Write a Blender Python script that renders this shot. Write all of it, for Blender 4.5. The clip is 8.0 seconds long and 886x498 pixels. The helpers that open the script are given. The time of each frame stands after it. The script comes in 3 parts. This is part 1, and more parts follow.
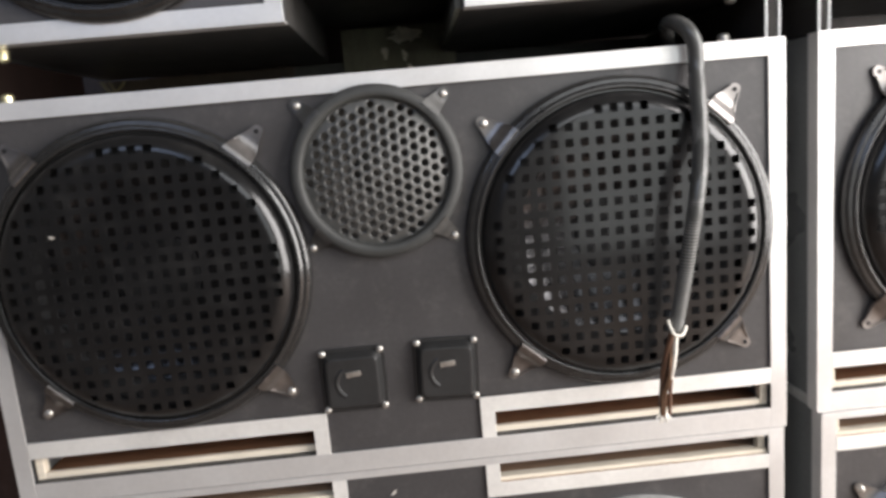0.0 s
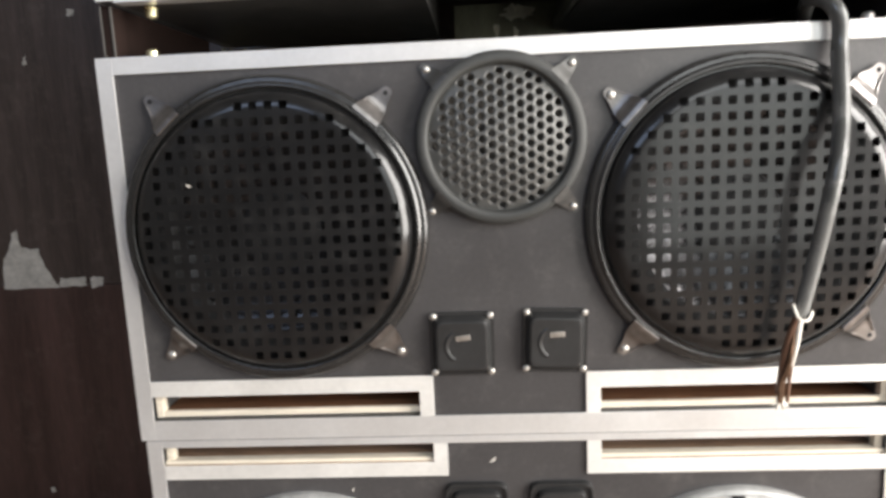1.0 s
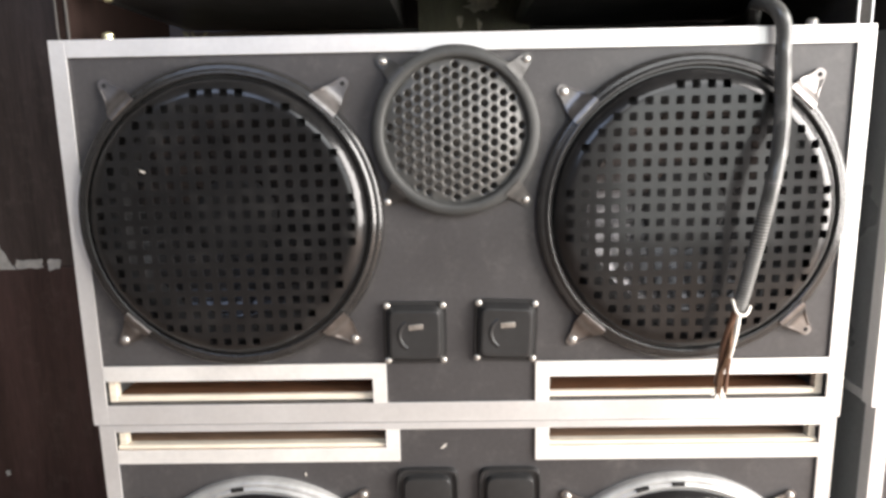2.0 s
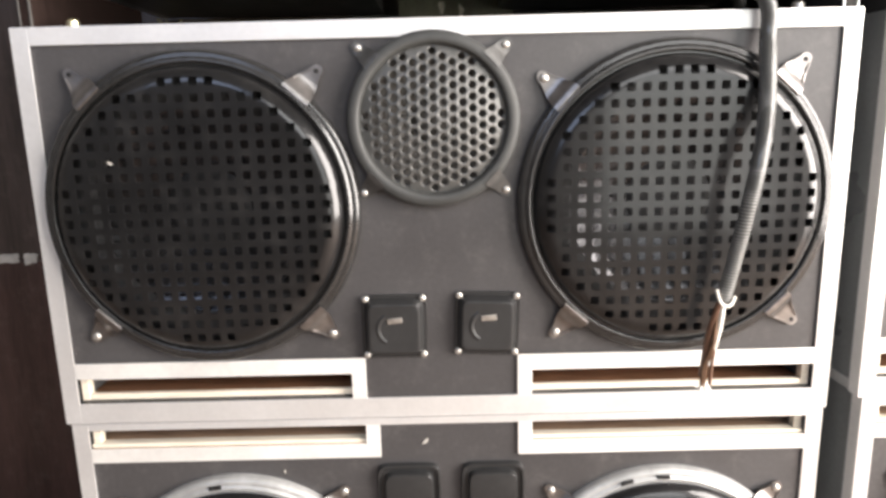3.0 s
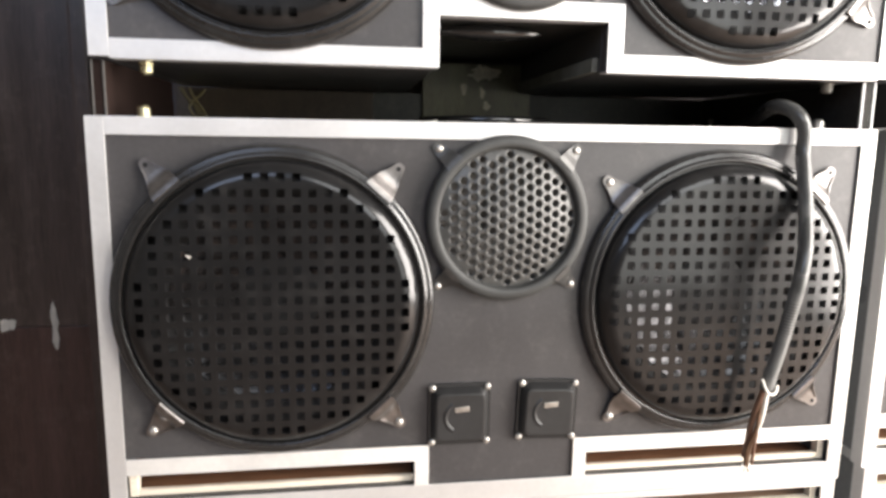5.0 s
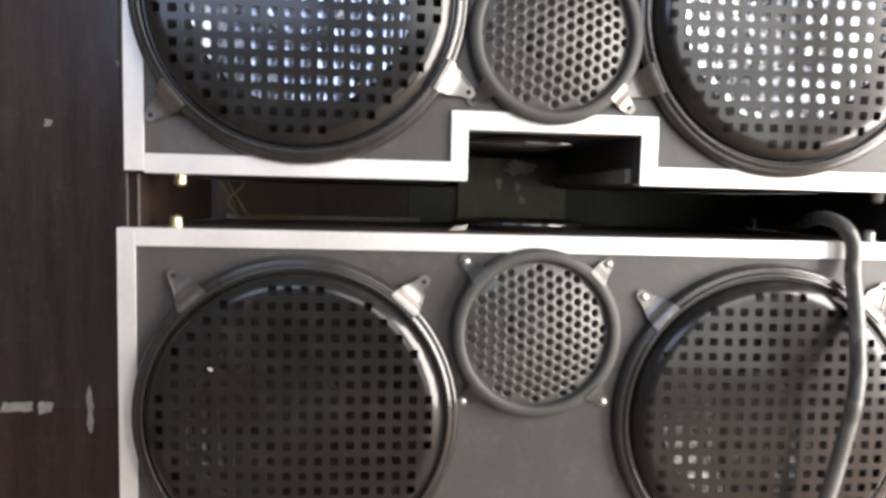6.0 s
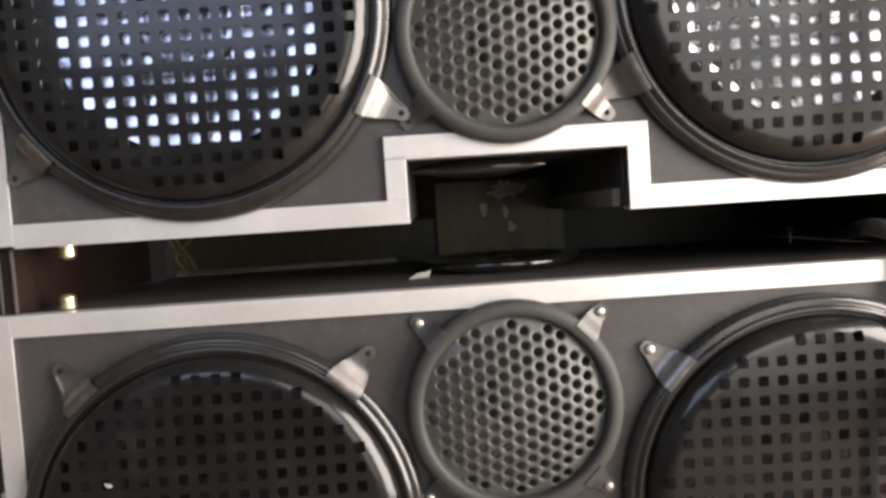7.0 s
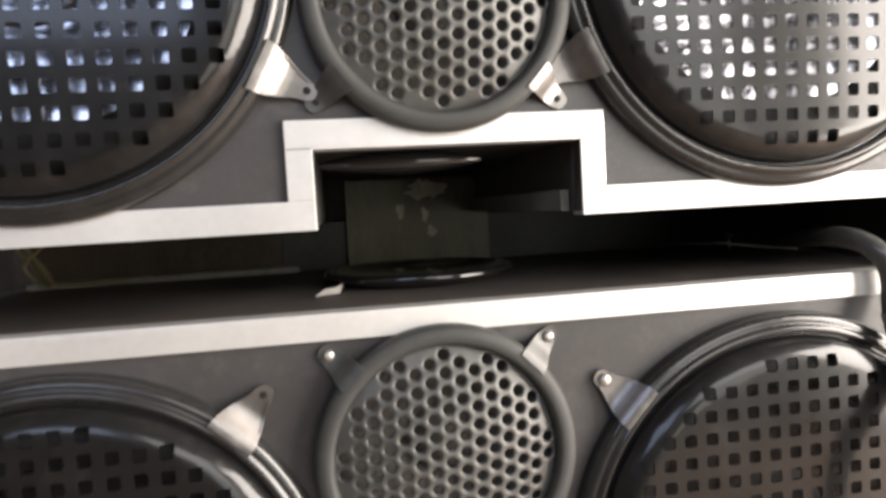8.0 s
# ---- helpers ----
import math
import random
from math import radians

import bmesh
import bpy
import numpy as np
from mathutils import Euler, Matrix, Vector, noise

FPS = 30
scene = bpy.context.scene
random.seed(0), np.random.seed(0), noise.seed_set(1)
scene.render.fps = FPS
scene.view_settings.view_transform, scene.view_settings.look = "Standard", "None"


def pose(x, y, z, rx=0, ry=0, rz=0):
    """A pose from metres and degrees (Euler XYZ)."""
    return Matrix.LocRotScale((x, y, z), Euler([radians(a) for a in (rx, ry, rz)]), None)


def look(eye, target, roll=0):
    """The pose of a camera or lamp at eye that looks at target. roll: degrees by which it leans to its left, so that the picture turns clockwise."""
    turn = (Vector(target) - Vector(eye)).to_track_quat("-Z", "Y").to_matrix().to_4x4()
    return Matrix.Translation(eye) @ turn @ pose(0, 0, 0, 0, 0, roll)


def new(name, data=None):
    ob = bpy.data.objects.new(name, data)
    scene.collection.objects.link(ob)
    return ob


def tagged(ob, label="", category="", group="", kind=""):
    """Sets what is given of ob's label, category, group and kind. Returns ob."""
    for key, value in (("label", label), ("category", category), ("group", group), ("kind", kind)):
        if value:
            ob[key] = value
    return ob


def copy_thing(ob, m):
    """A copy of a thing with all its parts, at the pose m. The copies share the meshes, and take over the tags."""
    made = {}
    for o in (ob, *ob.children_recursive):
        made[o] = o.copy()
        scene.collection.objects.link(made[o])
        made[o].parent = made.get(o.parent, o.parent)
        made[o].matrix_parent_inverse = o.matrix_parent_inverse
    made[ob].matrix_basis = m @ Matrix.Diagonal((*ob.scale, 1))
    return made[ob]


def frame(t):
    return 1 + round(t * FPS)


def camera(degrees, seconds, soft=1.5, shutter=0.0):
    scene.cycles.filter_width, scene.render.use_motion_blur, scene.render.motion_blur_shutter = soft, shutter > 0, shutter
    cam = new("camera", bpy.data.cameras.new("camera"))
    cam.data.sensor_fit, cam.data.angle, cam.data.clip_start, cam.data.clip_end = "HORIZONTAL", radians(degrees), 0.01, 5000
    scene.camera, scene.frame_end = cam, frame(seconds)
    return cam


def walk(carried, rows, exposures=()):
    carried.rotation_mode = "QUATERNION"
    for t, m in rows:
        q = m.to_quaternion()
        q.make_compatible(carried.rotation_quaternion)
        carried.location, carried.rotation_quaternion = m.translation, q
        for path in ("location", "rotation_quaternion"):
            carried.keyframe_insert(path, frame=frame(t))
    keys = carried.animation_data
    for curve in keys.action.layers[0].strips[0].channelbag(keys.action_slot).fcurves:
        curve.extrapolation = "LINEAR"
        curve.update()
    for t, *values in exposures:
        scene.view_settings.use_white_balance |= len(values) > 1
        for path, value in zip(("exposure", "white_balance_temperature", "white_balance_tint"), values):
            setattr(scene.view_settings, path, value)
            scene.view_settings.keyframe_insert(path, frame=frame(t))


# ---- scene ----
cam = camera(67.0, 8.0, soft=3.0, shutter=0.5)
PATH = [
    (0, (0.026, -0.577, 0.663), (0.095, 1.395, 0.334), -5.1),
    (0.1, (0.018, -0.5775, 0.672), (0.118, 1.388, 0.321), -5.7),
    (0.2, (0.0085, -0.577, 0.678), (0.101, 1.389, 0.322), -5.8),
    (0.5, (-0.007, -0.587, 0.636), (-0.061, 1.39, 0.339), -5.1),
    (0.7, (-0.022, -0.59, 0.634), (-0.147, 1.388, 0.288), -4.5),
    (1, (-0.025, -0.585, 0.641), (-0.134, 1.385, 0.315), -2.5),
    (1.2, (-0.022, -0.587, 0.648), (-0.083, 1.381, 0.308), -0.2),
    (1.5, (-0.014, -0.596, 0.648), (-0.026, 1.374, 0.302), -0.3),
    (1.7, (-0.012, -0.597, 0.646), (-0.027, 1.37, 0.285), -0.7),
    (2.8, (0.004, -0.577, 0.647), (-0.041, 1.386, 0.268), -1.2),
    (3, (0.004, -0.579, 0.645), (-0.004, 1.381, 0.245), -1.4),
    (3.2, (0.005, -0.582, 0.645), (0.018, 1.383, 0.228), -0.4),
    (3.5, (-0.016, -0.571, 0.658), (-0.014, 1.387, 0.251), 0.8),
    (3.7, (-0.03, -0.563, 0.667), (-0.028, 1.393, 0.288), 2.1),
    (4, (-0.054, -0.557, 0.678), (0.027, 1.402, 0.282), 2.1),
    (4.2, (-0.072, -0.559, 0.686), (0.021, 1.399, 0.291), 3.8),
    (5.3, (-0.159, -0.588, 0.711), (0.17, 1.362, 0.418), -0.6),
    (5.5, (-0.162, -0.591, 0.719), (0.163, 1.362, 0.44), -1.1),
    (5.8, (-0.157, -0.575, 0.745), (0.113, 1.4, 0.555), -0.5),
    (6, (-0.125, -0.563, 0.752), (0.016, 1.426, 0.6), 1.4),
    (6.2, (-0.126, -0.528, 0.765), (0.019, 1.457, 0.597), 0.4),
    (6.5, (-0.1, -0.486, 0.77), (0.043, 1.504, 0.633), -2.1),
    (6.7, (-0.078, -0.468, 0.771), (0.032, 1.521, 0.655), -3.2),
    (7, (-0.051, -0.45, 0.773), (-0.027, 1.547, 0.662), -3.7),
    (7.2, (-0.055, -0.436, 0.794), (0.042, 1.56, 0.531), -3.5),
    (7.5, (-0.058, -0.407, 0.761), (0.083, 1.579, 0.571), -3.7),
    (7.8, (-0.049, -0.375, 0.781), (0.168, 1.596, 0.59), -2.5),
    (8, (-0.056, -0.364, 0.776), (0.251, 1.608, 0.647), -3.2),
]
walk(cam, [(t, look(eye, target, roll)) for t, eye, target, roll in PATH],
     [(0.0, -0.59, 6380, 12), (0.2, -0.50, 6380, 12), (0.5, -0.37, 6430, 11), (1.0, -0.15, 6500, 10), (1.5, 0.0, 6500, 11), (3.0, 0.25, 6650, 13), (4.0, 0.2, 6600, 12), (5.5, 0.18, 6600, 12),
      (6.0, 0.22, 6700, 13), (6.5, -0.11, 6850, 14), (7.0, -0.28, 6950, 15), (7.5, -0.2, 7000, 15), (8.0, -0.12, 6900, 13)])

# ---- light ----
world = bpy.data.worlds.new("world")
scene.world = world
world.use_nodes = True
wn = world.node_tree
sky = wn.nodes.new("ShaderNodeTexSky")
sky.sky_type, sky.sun_disc = "NISHITA", False
sky.sun_elevation, sky.sun_rotation = radians(56), radians(78)
wn.links.new(sky.outputs["Color"], wn.nodes["Background"].inputs["Color"])
wn.nodes["Background"].inputs["Strength"].default_value = 0.1


def window_light(name, place, target, wide, high, watts, colour):
    lamp = bpy.data.lights.new(name, "AREA")
    lamp.shape, lamp.size, lamp.size_y, lamp.energy, lamp.color = "RECTANGLE", wide, high, watts, colour
    ob = new(name, lamp)
    ob.matrix_world = look(place, target)
    return ob


# the wide open doorway at the side, and the wide high window behind the camera, bluer on its shaded side
window_light("doorway_daylight", (1.76, -0.90, 0.98), (0.2, -0.3, 0.7), 1.3, 1.75, 136, (1.0, 0.955, 0.90))
window_light("window_daylight", (-0.98, -2.32, 1.80), (-0.4, 0.0, 1.0), 1.1, 0.8, 11.0, (0.58, 0.72, 1.0))
window_light("window_daylight_bright", (0.78, -2.32, 1.80), (0.4, 0.0, 1.0), 1.5, 0.8, 18, (0.98, 1.0, 0.97))
window_light("side_door_daylight", (1.05, -2.32, 0.75), (0.5, 0.0, 0.65), 0.9, 1.3, 9.5, (0.97, 1.0, 0.96))
sun = new("sun", bpy.data.lights.new("sun", "SUN"))
sun.data.energy, sun.data.angle, sun.data.color = 3.4, radians(0.5), (1.0, 0.93, 0.82)
sun.matrix_world = look((4.0, -0.35, 4.8), (0.9, -1.0, 0.0))


# ---- materials ----
def material(name, base, rough=0.5, metal=0.0, spread=0.25, scale=18.0, fine=160.0, bump=0.15, depth=0.0006,
             streak=(1, 1, 1), rough_spread=0.15, coat=0.0, dust=0.0, dust_colour=(0.35, 0.33, 0.3), sheen_level=0.5):
    """A surface with stains at a broad scale, grain at a fine one, and a little settled dust."""
    m = bpy.data.materials.new(name)
    m.use_nodes = True
    t = m.node_tree
    n, l = t.nodes, t.links
    b = n["Principled BSDF"]
    b.inputs["Metallic"].default_value = metal
    b.inputs["Coat Weight"].default_value = coat
    b.inputs["Specular IOR Level"].default_value = sheen_level
    b.inputs["Coat Roughness"].default_value = 0.12
    co = n.new("ShaderNodeTexCoord")
    mp = n.new("ShaderNodeMapping")
    mp.inputs["Scale"].default_value = streak
    l.new(co.outputs["Object"], mp.inputs["Vector"])
    big, small = n.new("ShaderNodeTexNoise"), n.new("ShaderNodeTexNoise")
    for node, s, d in ((big, scale, 4.0), (small, fine, 3.0)):
        node.inputs["Scale"].default_value, node.inputs["Detail"].default_value = s, d
        l.new(mp.outputs["Vector"], node.inputs["Vector"])
    mix = n.new("ShaderNodeMath")
    mix.operation = "MULTIPLY_ADD"
    mix.inputs[1].default_value = 0.4
    l.new(small.outputs["Fac"], mix.inputs[0])
    half = n.new("ShaderNodeMath")
    half.operation = "MULTIPLY"
    half.inputs[1].default_value = 0.6
    l.new(big.outputs["Fac"], half.inputs[0])
    l.new(half.outputs[0], mix.inputs[2])
    ramp = n.new("ShaderNodeValToRGB")
    ramp.color_ramp.elements[0].position, ramp.color_ramp.elements[1].position = 0.32, 0.68
    ramp.color_ramp.elements[0].color = (*[c * (1 - spread) for c in base], 1)
    ramp.color_ramp.elements[1].color = (*[min(1.0, c * (1 + spread)) for c in base], 1)
    l.new(mix.outputs[0], ramp.inputs["Fac"])
    colour = ramp.outputs["Color"]
    if dust:
        specks = n.new("ShaderNodeTexNoise")
        specks.inputs["Scale"].default_value, specks.inputs["Detail"].default_value = 38.0, 9.0
        specks.inputs["Roughness"].default_value = 0.75
        l.new(co.outputs["Object"], specks.inputs["Vector"])
        cut = n.new("ShaderNodeMapRange")
        cut.inputs["From Min"].default_value, cut.inputs["From Max"].default_value = 0.52, 0.75
        cut.inputs["To Max"].default_value = dust
        l.new(specks.outputs["Fac"], cut.inputs["Value"])
        over = n.new("ShaderNodeMixRGB")
        over.inputs["Color2"].default_value = (*dust_colour, 1)
        l.new(cut.outputs["Result"], over.inputs["Fac"])
        l.new(colour, over.inputs["Color1"])
        colour = over.outputs["Color"]
    l.new(colour, b.inputs["Base Color"])
    rr = n.new("ShaderNodeMapRange")
    rr.inputs["To Min"].default_value, rr.inputs["To Max"].default_value = max(0.02, rough - rough_spread), min(1, rough + rough_spread)
    l.new(big.outputs["Fac"], rr.inputs["Value"])
    l.new(rr.outputs["Result"], b.inputs["Roughness"])
    bp = n.new("ShaderNodeBump")
    bp.inputs["Strength"].default_value, bp.inputs["Distance"].default_value = bump, depth
    l.new(mix.outputs[0], bp.inputs["Height"])
    l.new(bp.outputs["Normal"], b.inputs["Normal"])
    return m


LAMINATE = material("charcoal_laminate", (0.060, 0.057, 0.0575), 0.35, spread=0.18, scale=9, fine=240, dust=0.14)
# the laminate made lighter: light between the stacks put into the colour
SIDE_BOARD = material("lightened_laminate_side", (0.13, 0.135, 0.135), 0.3, spread=0.2, scale=9, fine=240, dust=0.1)
CARCASS = material("black_carcass", (0.058, 0.056, 0.053), 0.42, spread=0.3, dust=0.2)
ALUMINIUM = material("aluminium_angle", (0.74, 0.73, 0.715), 0.42, metal=0.55, spread=0.06, scale=14, fine=220, streak=(1, 1, 1), bump=0.08)
WHITE_BAR = material("aluminium_flat_bar", (0.82, 0.80, 0.76), 0.5, metal=0.35, spread=0.08, scale=20, fine=200, bump=0.08)
GLOSS_BLACK = material("black_gloss_pressed_steel", (0.022, 0.0217, 0.0213), 0.20, spread=0.3, coat=0.35, rough_spread=0.1, bump=0.05)
MESH_BLACK = material("black_painted_mesh", (0.0095, 0.0095, 0.0098), 0.30, spread=0.3, bump=0.08, dust=0.04, rough_spread=0.06, coat=0.65, sheen_level=0.22)
MESH_GREY = material("grey_painted_perforated_steel", (0.100, 0.100, 0.095), 0.38, spread=0.3, bump=0.1, metal=0.22)
PLASTIC = material("black_moulded_plastic", (0.024, 0.024, 0.024), 0.36, spread=0.25, bump=0.08)
RING_PLASTIC = material("matt_black_ring", (0.045, 0.046, 0.044), 0.58, spread=0.2, bump=0.08)
DULL_STEEL = material("dull_grey_steel", (0.10, 0.099, 0.096), 0.44, rough_spread=0.1, metal=0.6, spread=0.25, scale=60, bump=0.1)
ZINC = material("zinc_plated_steel", (0.25, 0.235, 0.225), 0.34, rough_spread=0.10, metal=0.9, spread=0.25, scale=60, bump=0.1)
SCREW = material("bright_screw_steel", (0.56, 0.54, 0.50), 0.36, metal=0.85, spread=0.2, scale=90)
BRASS = material("brass_screw", (0.93, 0.79, 0.50), 0.28, metal=0.9, spread=0.2, scale=90)
CONE = material("silver_speaker_cone", (0.68, 0.69, 0.76), 0.17, metal=0.95, spread=0.15, scale=40, bump=0.25)
CAP = material("silver_dust_cap", (0.68, 0.69, 0.76), 0.17, metal=0.95, spread=0.12, scale=40, bump=0.1)
CHARCOAL = material("charcoal_speaker_cone", (0.095, 0.095, 0.10), 0.22, metal=0.85, spread=0.2, scale=40, bump=0.2)
GREY_METAL = material("grey_painted_rim", (0.40, 0.40, 0.39), 0.4, metal=0.3, spread=0.2, scale=30)
DARK_CONE = material("dark_paper_cone", (0.024, 0.024, 0.025), 0.6, spread=0.25)
MID_PAPER = material("brown_paper_cone", (0.10, 0.092, 0.083), 0.7, spread=0.25)
RAW_WOOD = material("raw_plywood", (0.33, 0.165, 0.085), 0.7, spread=0.35, scale=12, fine=90, streak=(0.3, 1, 3), bump=0.3)
PALE_WOOD = material("pale_batten_wood", (0.78, 0.70, 0.57), 0.6, spread=0.2, scale=14, fine=90, streak=(0.3, 1, 3), bump=0.2)
SAWN_WOOD = material("sawn_pale_brown_wood", (0.44, 0.275, 0.175), 0.7, spread=0.3, scale=12, fine=90, streak=(0.3, 1, 3), bump=0.3)
WALL_WOOD = material("dark_varnished_plywood", (0.060, 0.042, 0.036), 0.36, spread=0.45, scale=7, fine=60, streak=(6, 1, 0.5), coat=0.25, dust=0.22, dust_colour=(0.22, 0.18, 0.15), bump=0.2)
WALL_WOOD_RED = material("red_brown_varnished_plywood", (0.060, 0.032, 0.027), 0.36, spread=0.45, scale=7, fine=60, streak=(6, 1, 0.5), coat=0.25, dust=0.18, dust_colour=(0.22, 0.18, 0.15), bump=0.2)
CHIP = material("chipped_pale_primer", (0.50, 0.47, 0.42), 0.8, spread=0.25, scale=60, bump=0.3)
RUBBER = material("grey_rubber_sheath", (0.078, 0.079, 0.076), 0.20, spread=0.2, scale=30, fine=400, bump=0.3)
SPIRAL = material("grey_spiral_wrap", (0.20, 0.20, 0.192), 0.16, spread=0.2)
COPPER = material("tarnished_copper_strands", (0.13, 0.075, 0.045), 0.45, metal=0.5, spread=0.35, scale=90)
PALE_WIRE = material("pale_core_insulation", (0.78, 0.74, 0.66), 0.5, spread=0.15)
BROWN_WIRE = material("brown_core_insulation", (0.13, 0.065, 0.038), 0.45, spread=0.3)
BROWN_BOARD = material("dusty_brown_board", (0.046, 0.035, 0.023), 0.5, spread=0.4, scale=14, streak=(3, 1, 1), dust=0.2, dust_colour=(0.16, 0.13, 0.09))
OLIVE_BOARD = material("dark_olive_board", (0.120, 0.118, 0.070), 0.42, spread=0.45, scale=12, streak=(4, 1, 0.6), dust=0.3, dust_colour=(0.16, 0.16, 0.11))
TOP_BOARD = material("dusty_brown_black_board", (0.085, 0.072, 0.064), 0.55, spread=0.35, scale=10, dust=0.3, dust_colour=(0.2, 0.17, 0.14))
GREY_CLEAT = material("bare_grey_green_wood", (0.20, 0.205, 0.175), 0.6, spread=0.3, scale=14, streak=(1, 4, 1))
OLIVE_WIRE = material("olive_wire_insulation", (0.17, 0.145, 0.065), 0.5, spread=0.3)
DARK_BLOCK = material("dark_stained_block", (0.021, 0.013, 0.011), 0.75, sheen_level=0.1, spread=0.4, streak=(1, 6, 1))
BLACK_BOARD = material("black_glossy_board", (0.034, 0.036, 0.031), 0.45, spread=0.35, coat=0.0, dust=0.22, dust_colour=(0.16, 0.16, 0.11))
GLOSS_DISH = material("glossy_black_plastic", (0.012, 0.012, 0.012), 0.10, spread=0.2, coat=0.8, rough_spread=0.04)
DUST = material("grey_dust_smear", (0.50, 0.48, 0.37), 0.9, spread=0.4, scale=90)
HOLE = material("dark_hole", (0.006, 0.006, 0.006), 0.8)
PLASTER = material("painted_plaster", (0.12, 0.112, 0.104), 0.85, spread=0.12, scale=3, fine=80)
# unseen floor, tinted brown so that its bounce warms the lower boards
WARM_FLOOR = material("warm_bounce_floor", (0.24, 0.172, 0.130), 0.75, spread=0.25, scale=5, fine=90)
SPACER = material("dark_raw_board", (0.032, 0.030, 0.028), 0.7, spread=0.35, sheen_level=0.12)
RUBBED = material("rubbed_black_edge", (0.09, 0.085, 0.078), 0.6, spread=0.3)
FILM = material("clear_film_edge", (0.72, 0.74, 0.74), 0.2, spread=0.15)


# ---- mesh helpers ----
def finish(bm, smooth=None):
    bmesh.ops.remove_doubles(bm, verts=bm.verts, dist=1e-6)
    bmesh.ops.recalc_face_normals(bm, faces=bm.faces)
    if smooth is not None:
        for f in bm.faces:
            f.smooth = True
        for e in bm.edges:
            if len(e.link_faces) == 2 and e.calc_face_angle(0) > radians(smooth):
                e.smooth = False
    return bm


def mesh_of(name, bm, mat):
    me = bpy.data.meshes.new(name)
    bm.to_mesh(me)
    bm.free()
    me.materials.append(mat)
    return me


def part(name, bm, mat, parent=None, label="", at=None):
    """One mesh object, under a thing or a part."""
    ob = new(name, bm if isinstance(bm, bpy.types.Mesh) else mesh_of(name, bm, mat))
    if parent is not None:
        ob.parent = parent
    if at is not None:
        ob.matrix_basis = at
    if label:
        tagged(ob, label)
    return ob


def block(bm, x0, x1, y0, y1, z0, z1, bevel=0.0):
    r = bmesh.ops.create_cube(bm, size=1.0, matrix=Matrix.Translation(((x0 + x1) / 2, (y0 + y1) / 2, (z0 + z1) / 2)) @ Matrix.Diagonal((x1 - x0, y1 - y0, z1 - z0, 1)))
    if bevel:
        es = list({e for v in r["verts"] for e in v.link_edges})
        bmesh.ops.bevel(bm, geom=es, offset=bevel, segments=2, profile=0.6, affect="EDGES")
    return bm


def box(x0, x1, y0, y1, z0, z1, bevel=0.0):
    return block(bmesh.new(), x0, x1, y0, y1, z0, z1, bevel)


def prism(points, y0, y1, bm=None, bevel=0.0):
    """A flat outline in x and z, given depth in y."""
    bm = bm or bmesh.new()
    a = [bm.verts.new((x, y0, z)) for x, z in points]
    b = [bm.verts.new((x, y1, z)) for x, z in points]
    faces = [bm.faces.new(a), bm.faces.new(b[::-1])]
    for i in range(len(points)):
        j = (i + 1) % len(points)
        faces.append(bm.faces.new((a[i], b[i], b[j], a[j])))
    bmesh.ops.recalc_face_normals(bm, faces=faces)
    if bevel:
        bmesh.ops.bevel(bm, geom=[e for e in bm.edges if e.verts[0] in a and e.verts[1] in a], offset=bevel, segments=2, affect="EDGES")
    return bm


def turned(profile, steps=64, bm=None, close=False):
    """A profile of (radius, height towards the viewer), turned about the y axis."""
    bm = bm or bmesh.new()
    rings = []
    for r, h in profile:
        if r < 1e-6:
            rings.append([bm.verts.new((0, -h, 0))])
        else:
            rings.append([bm.verts.new((r * math.cos(2 * math.pi * i / steps), -h, r * math.sin(2 * math.pi * i / steps))) for i in range(steps)])
    pairs = list(zip(rings, rings[1:])) + ([(rings[-1], rings[0])] if close else [])
    for a, b in pairs:
        for i in range(steps):
            j = (i + 1) % steps
            if len(a) == 1 and len(b) > 1:
                bm.faces.new((a[0], b[j], b[i]))
            elif len(b) == 1 and len(a) > 1:
                bm.faces.new((a[i], a[j], b[0]))
            elif len(a) > 1:
                bm.faces.new((a[i], a[j], b[j], b[i]))
    return bm


def holed_plate(bm, x0, x1, z0, z1, cx, cz, r, y0, y1, steps=64):
    """A rectangular board with one round hole through it."""
    def edge(a):
        c, s = math.cos(a), math.sin(a)
        k = min(((x1 - cx) / c if c > 1e-9 else (x0 - cx) / c if c < -1e-9 else 9), ((z1 - cz) / s if s > 1e-9 else (z0 - cz) / s if s < -1e-9 else 9))
        return cx + k * c, cz + k * s
    angles = [2 * math.pi * i / steps for i in range(steps)] + [math.atan2(z - cz, x - cx) % (2 * math.pi) for x in (x0, x1) for z in (z0, z1)]
    angles = sorted(set(round(a, 6) for a in angles))
    rows = []
    for a in angles:
        ox, oz = edge(a)
        ix, iz = cx + r * math.cos(a), cz + r * math.sin(a)
        rows.append([bm.verts.new(p) for p in ((ox, y0, oz), (ix, y0, iz), (ix, y1, iz), (ox, y1, oz))])
    for i, a in enumerate(rows):
        b = rows[(i + 1) % len(rows)]
        for k in range(4):
            bm.faces.new((a[k], b[k], b[(k + 1) % 4], a[(k + 1) % 4]))
    return bm


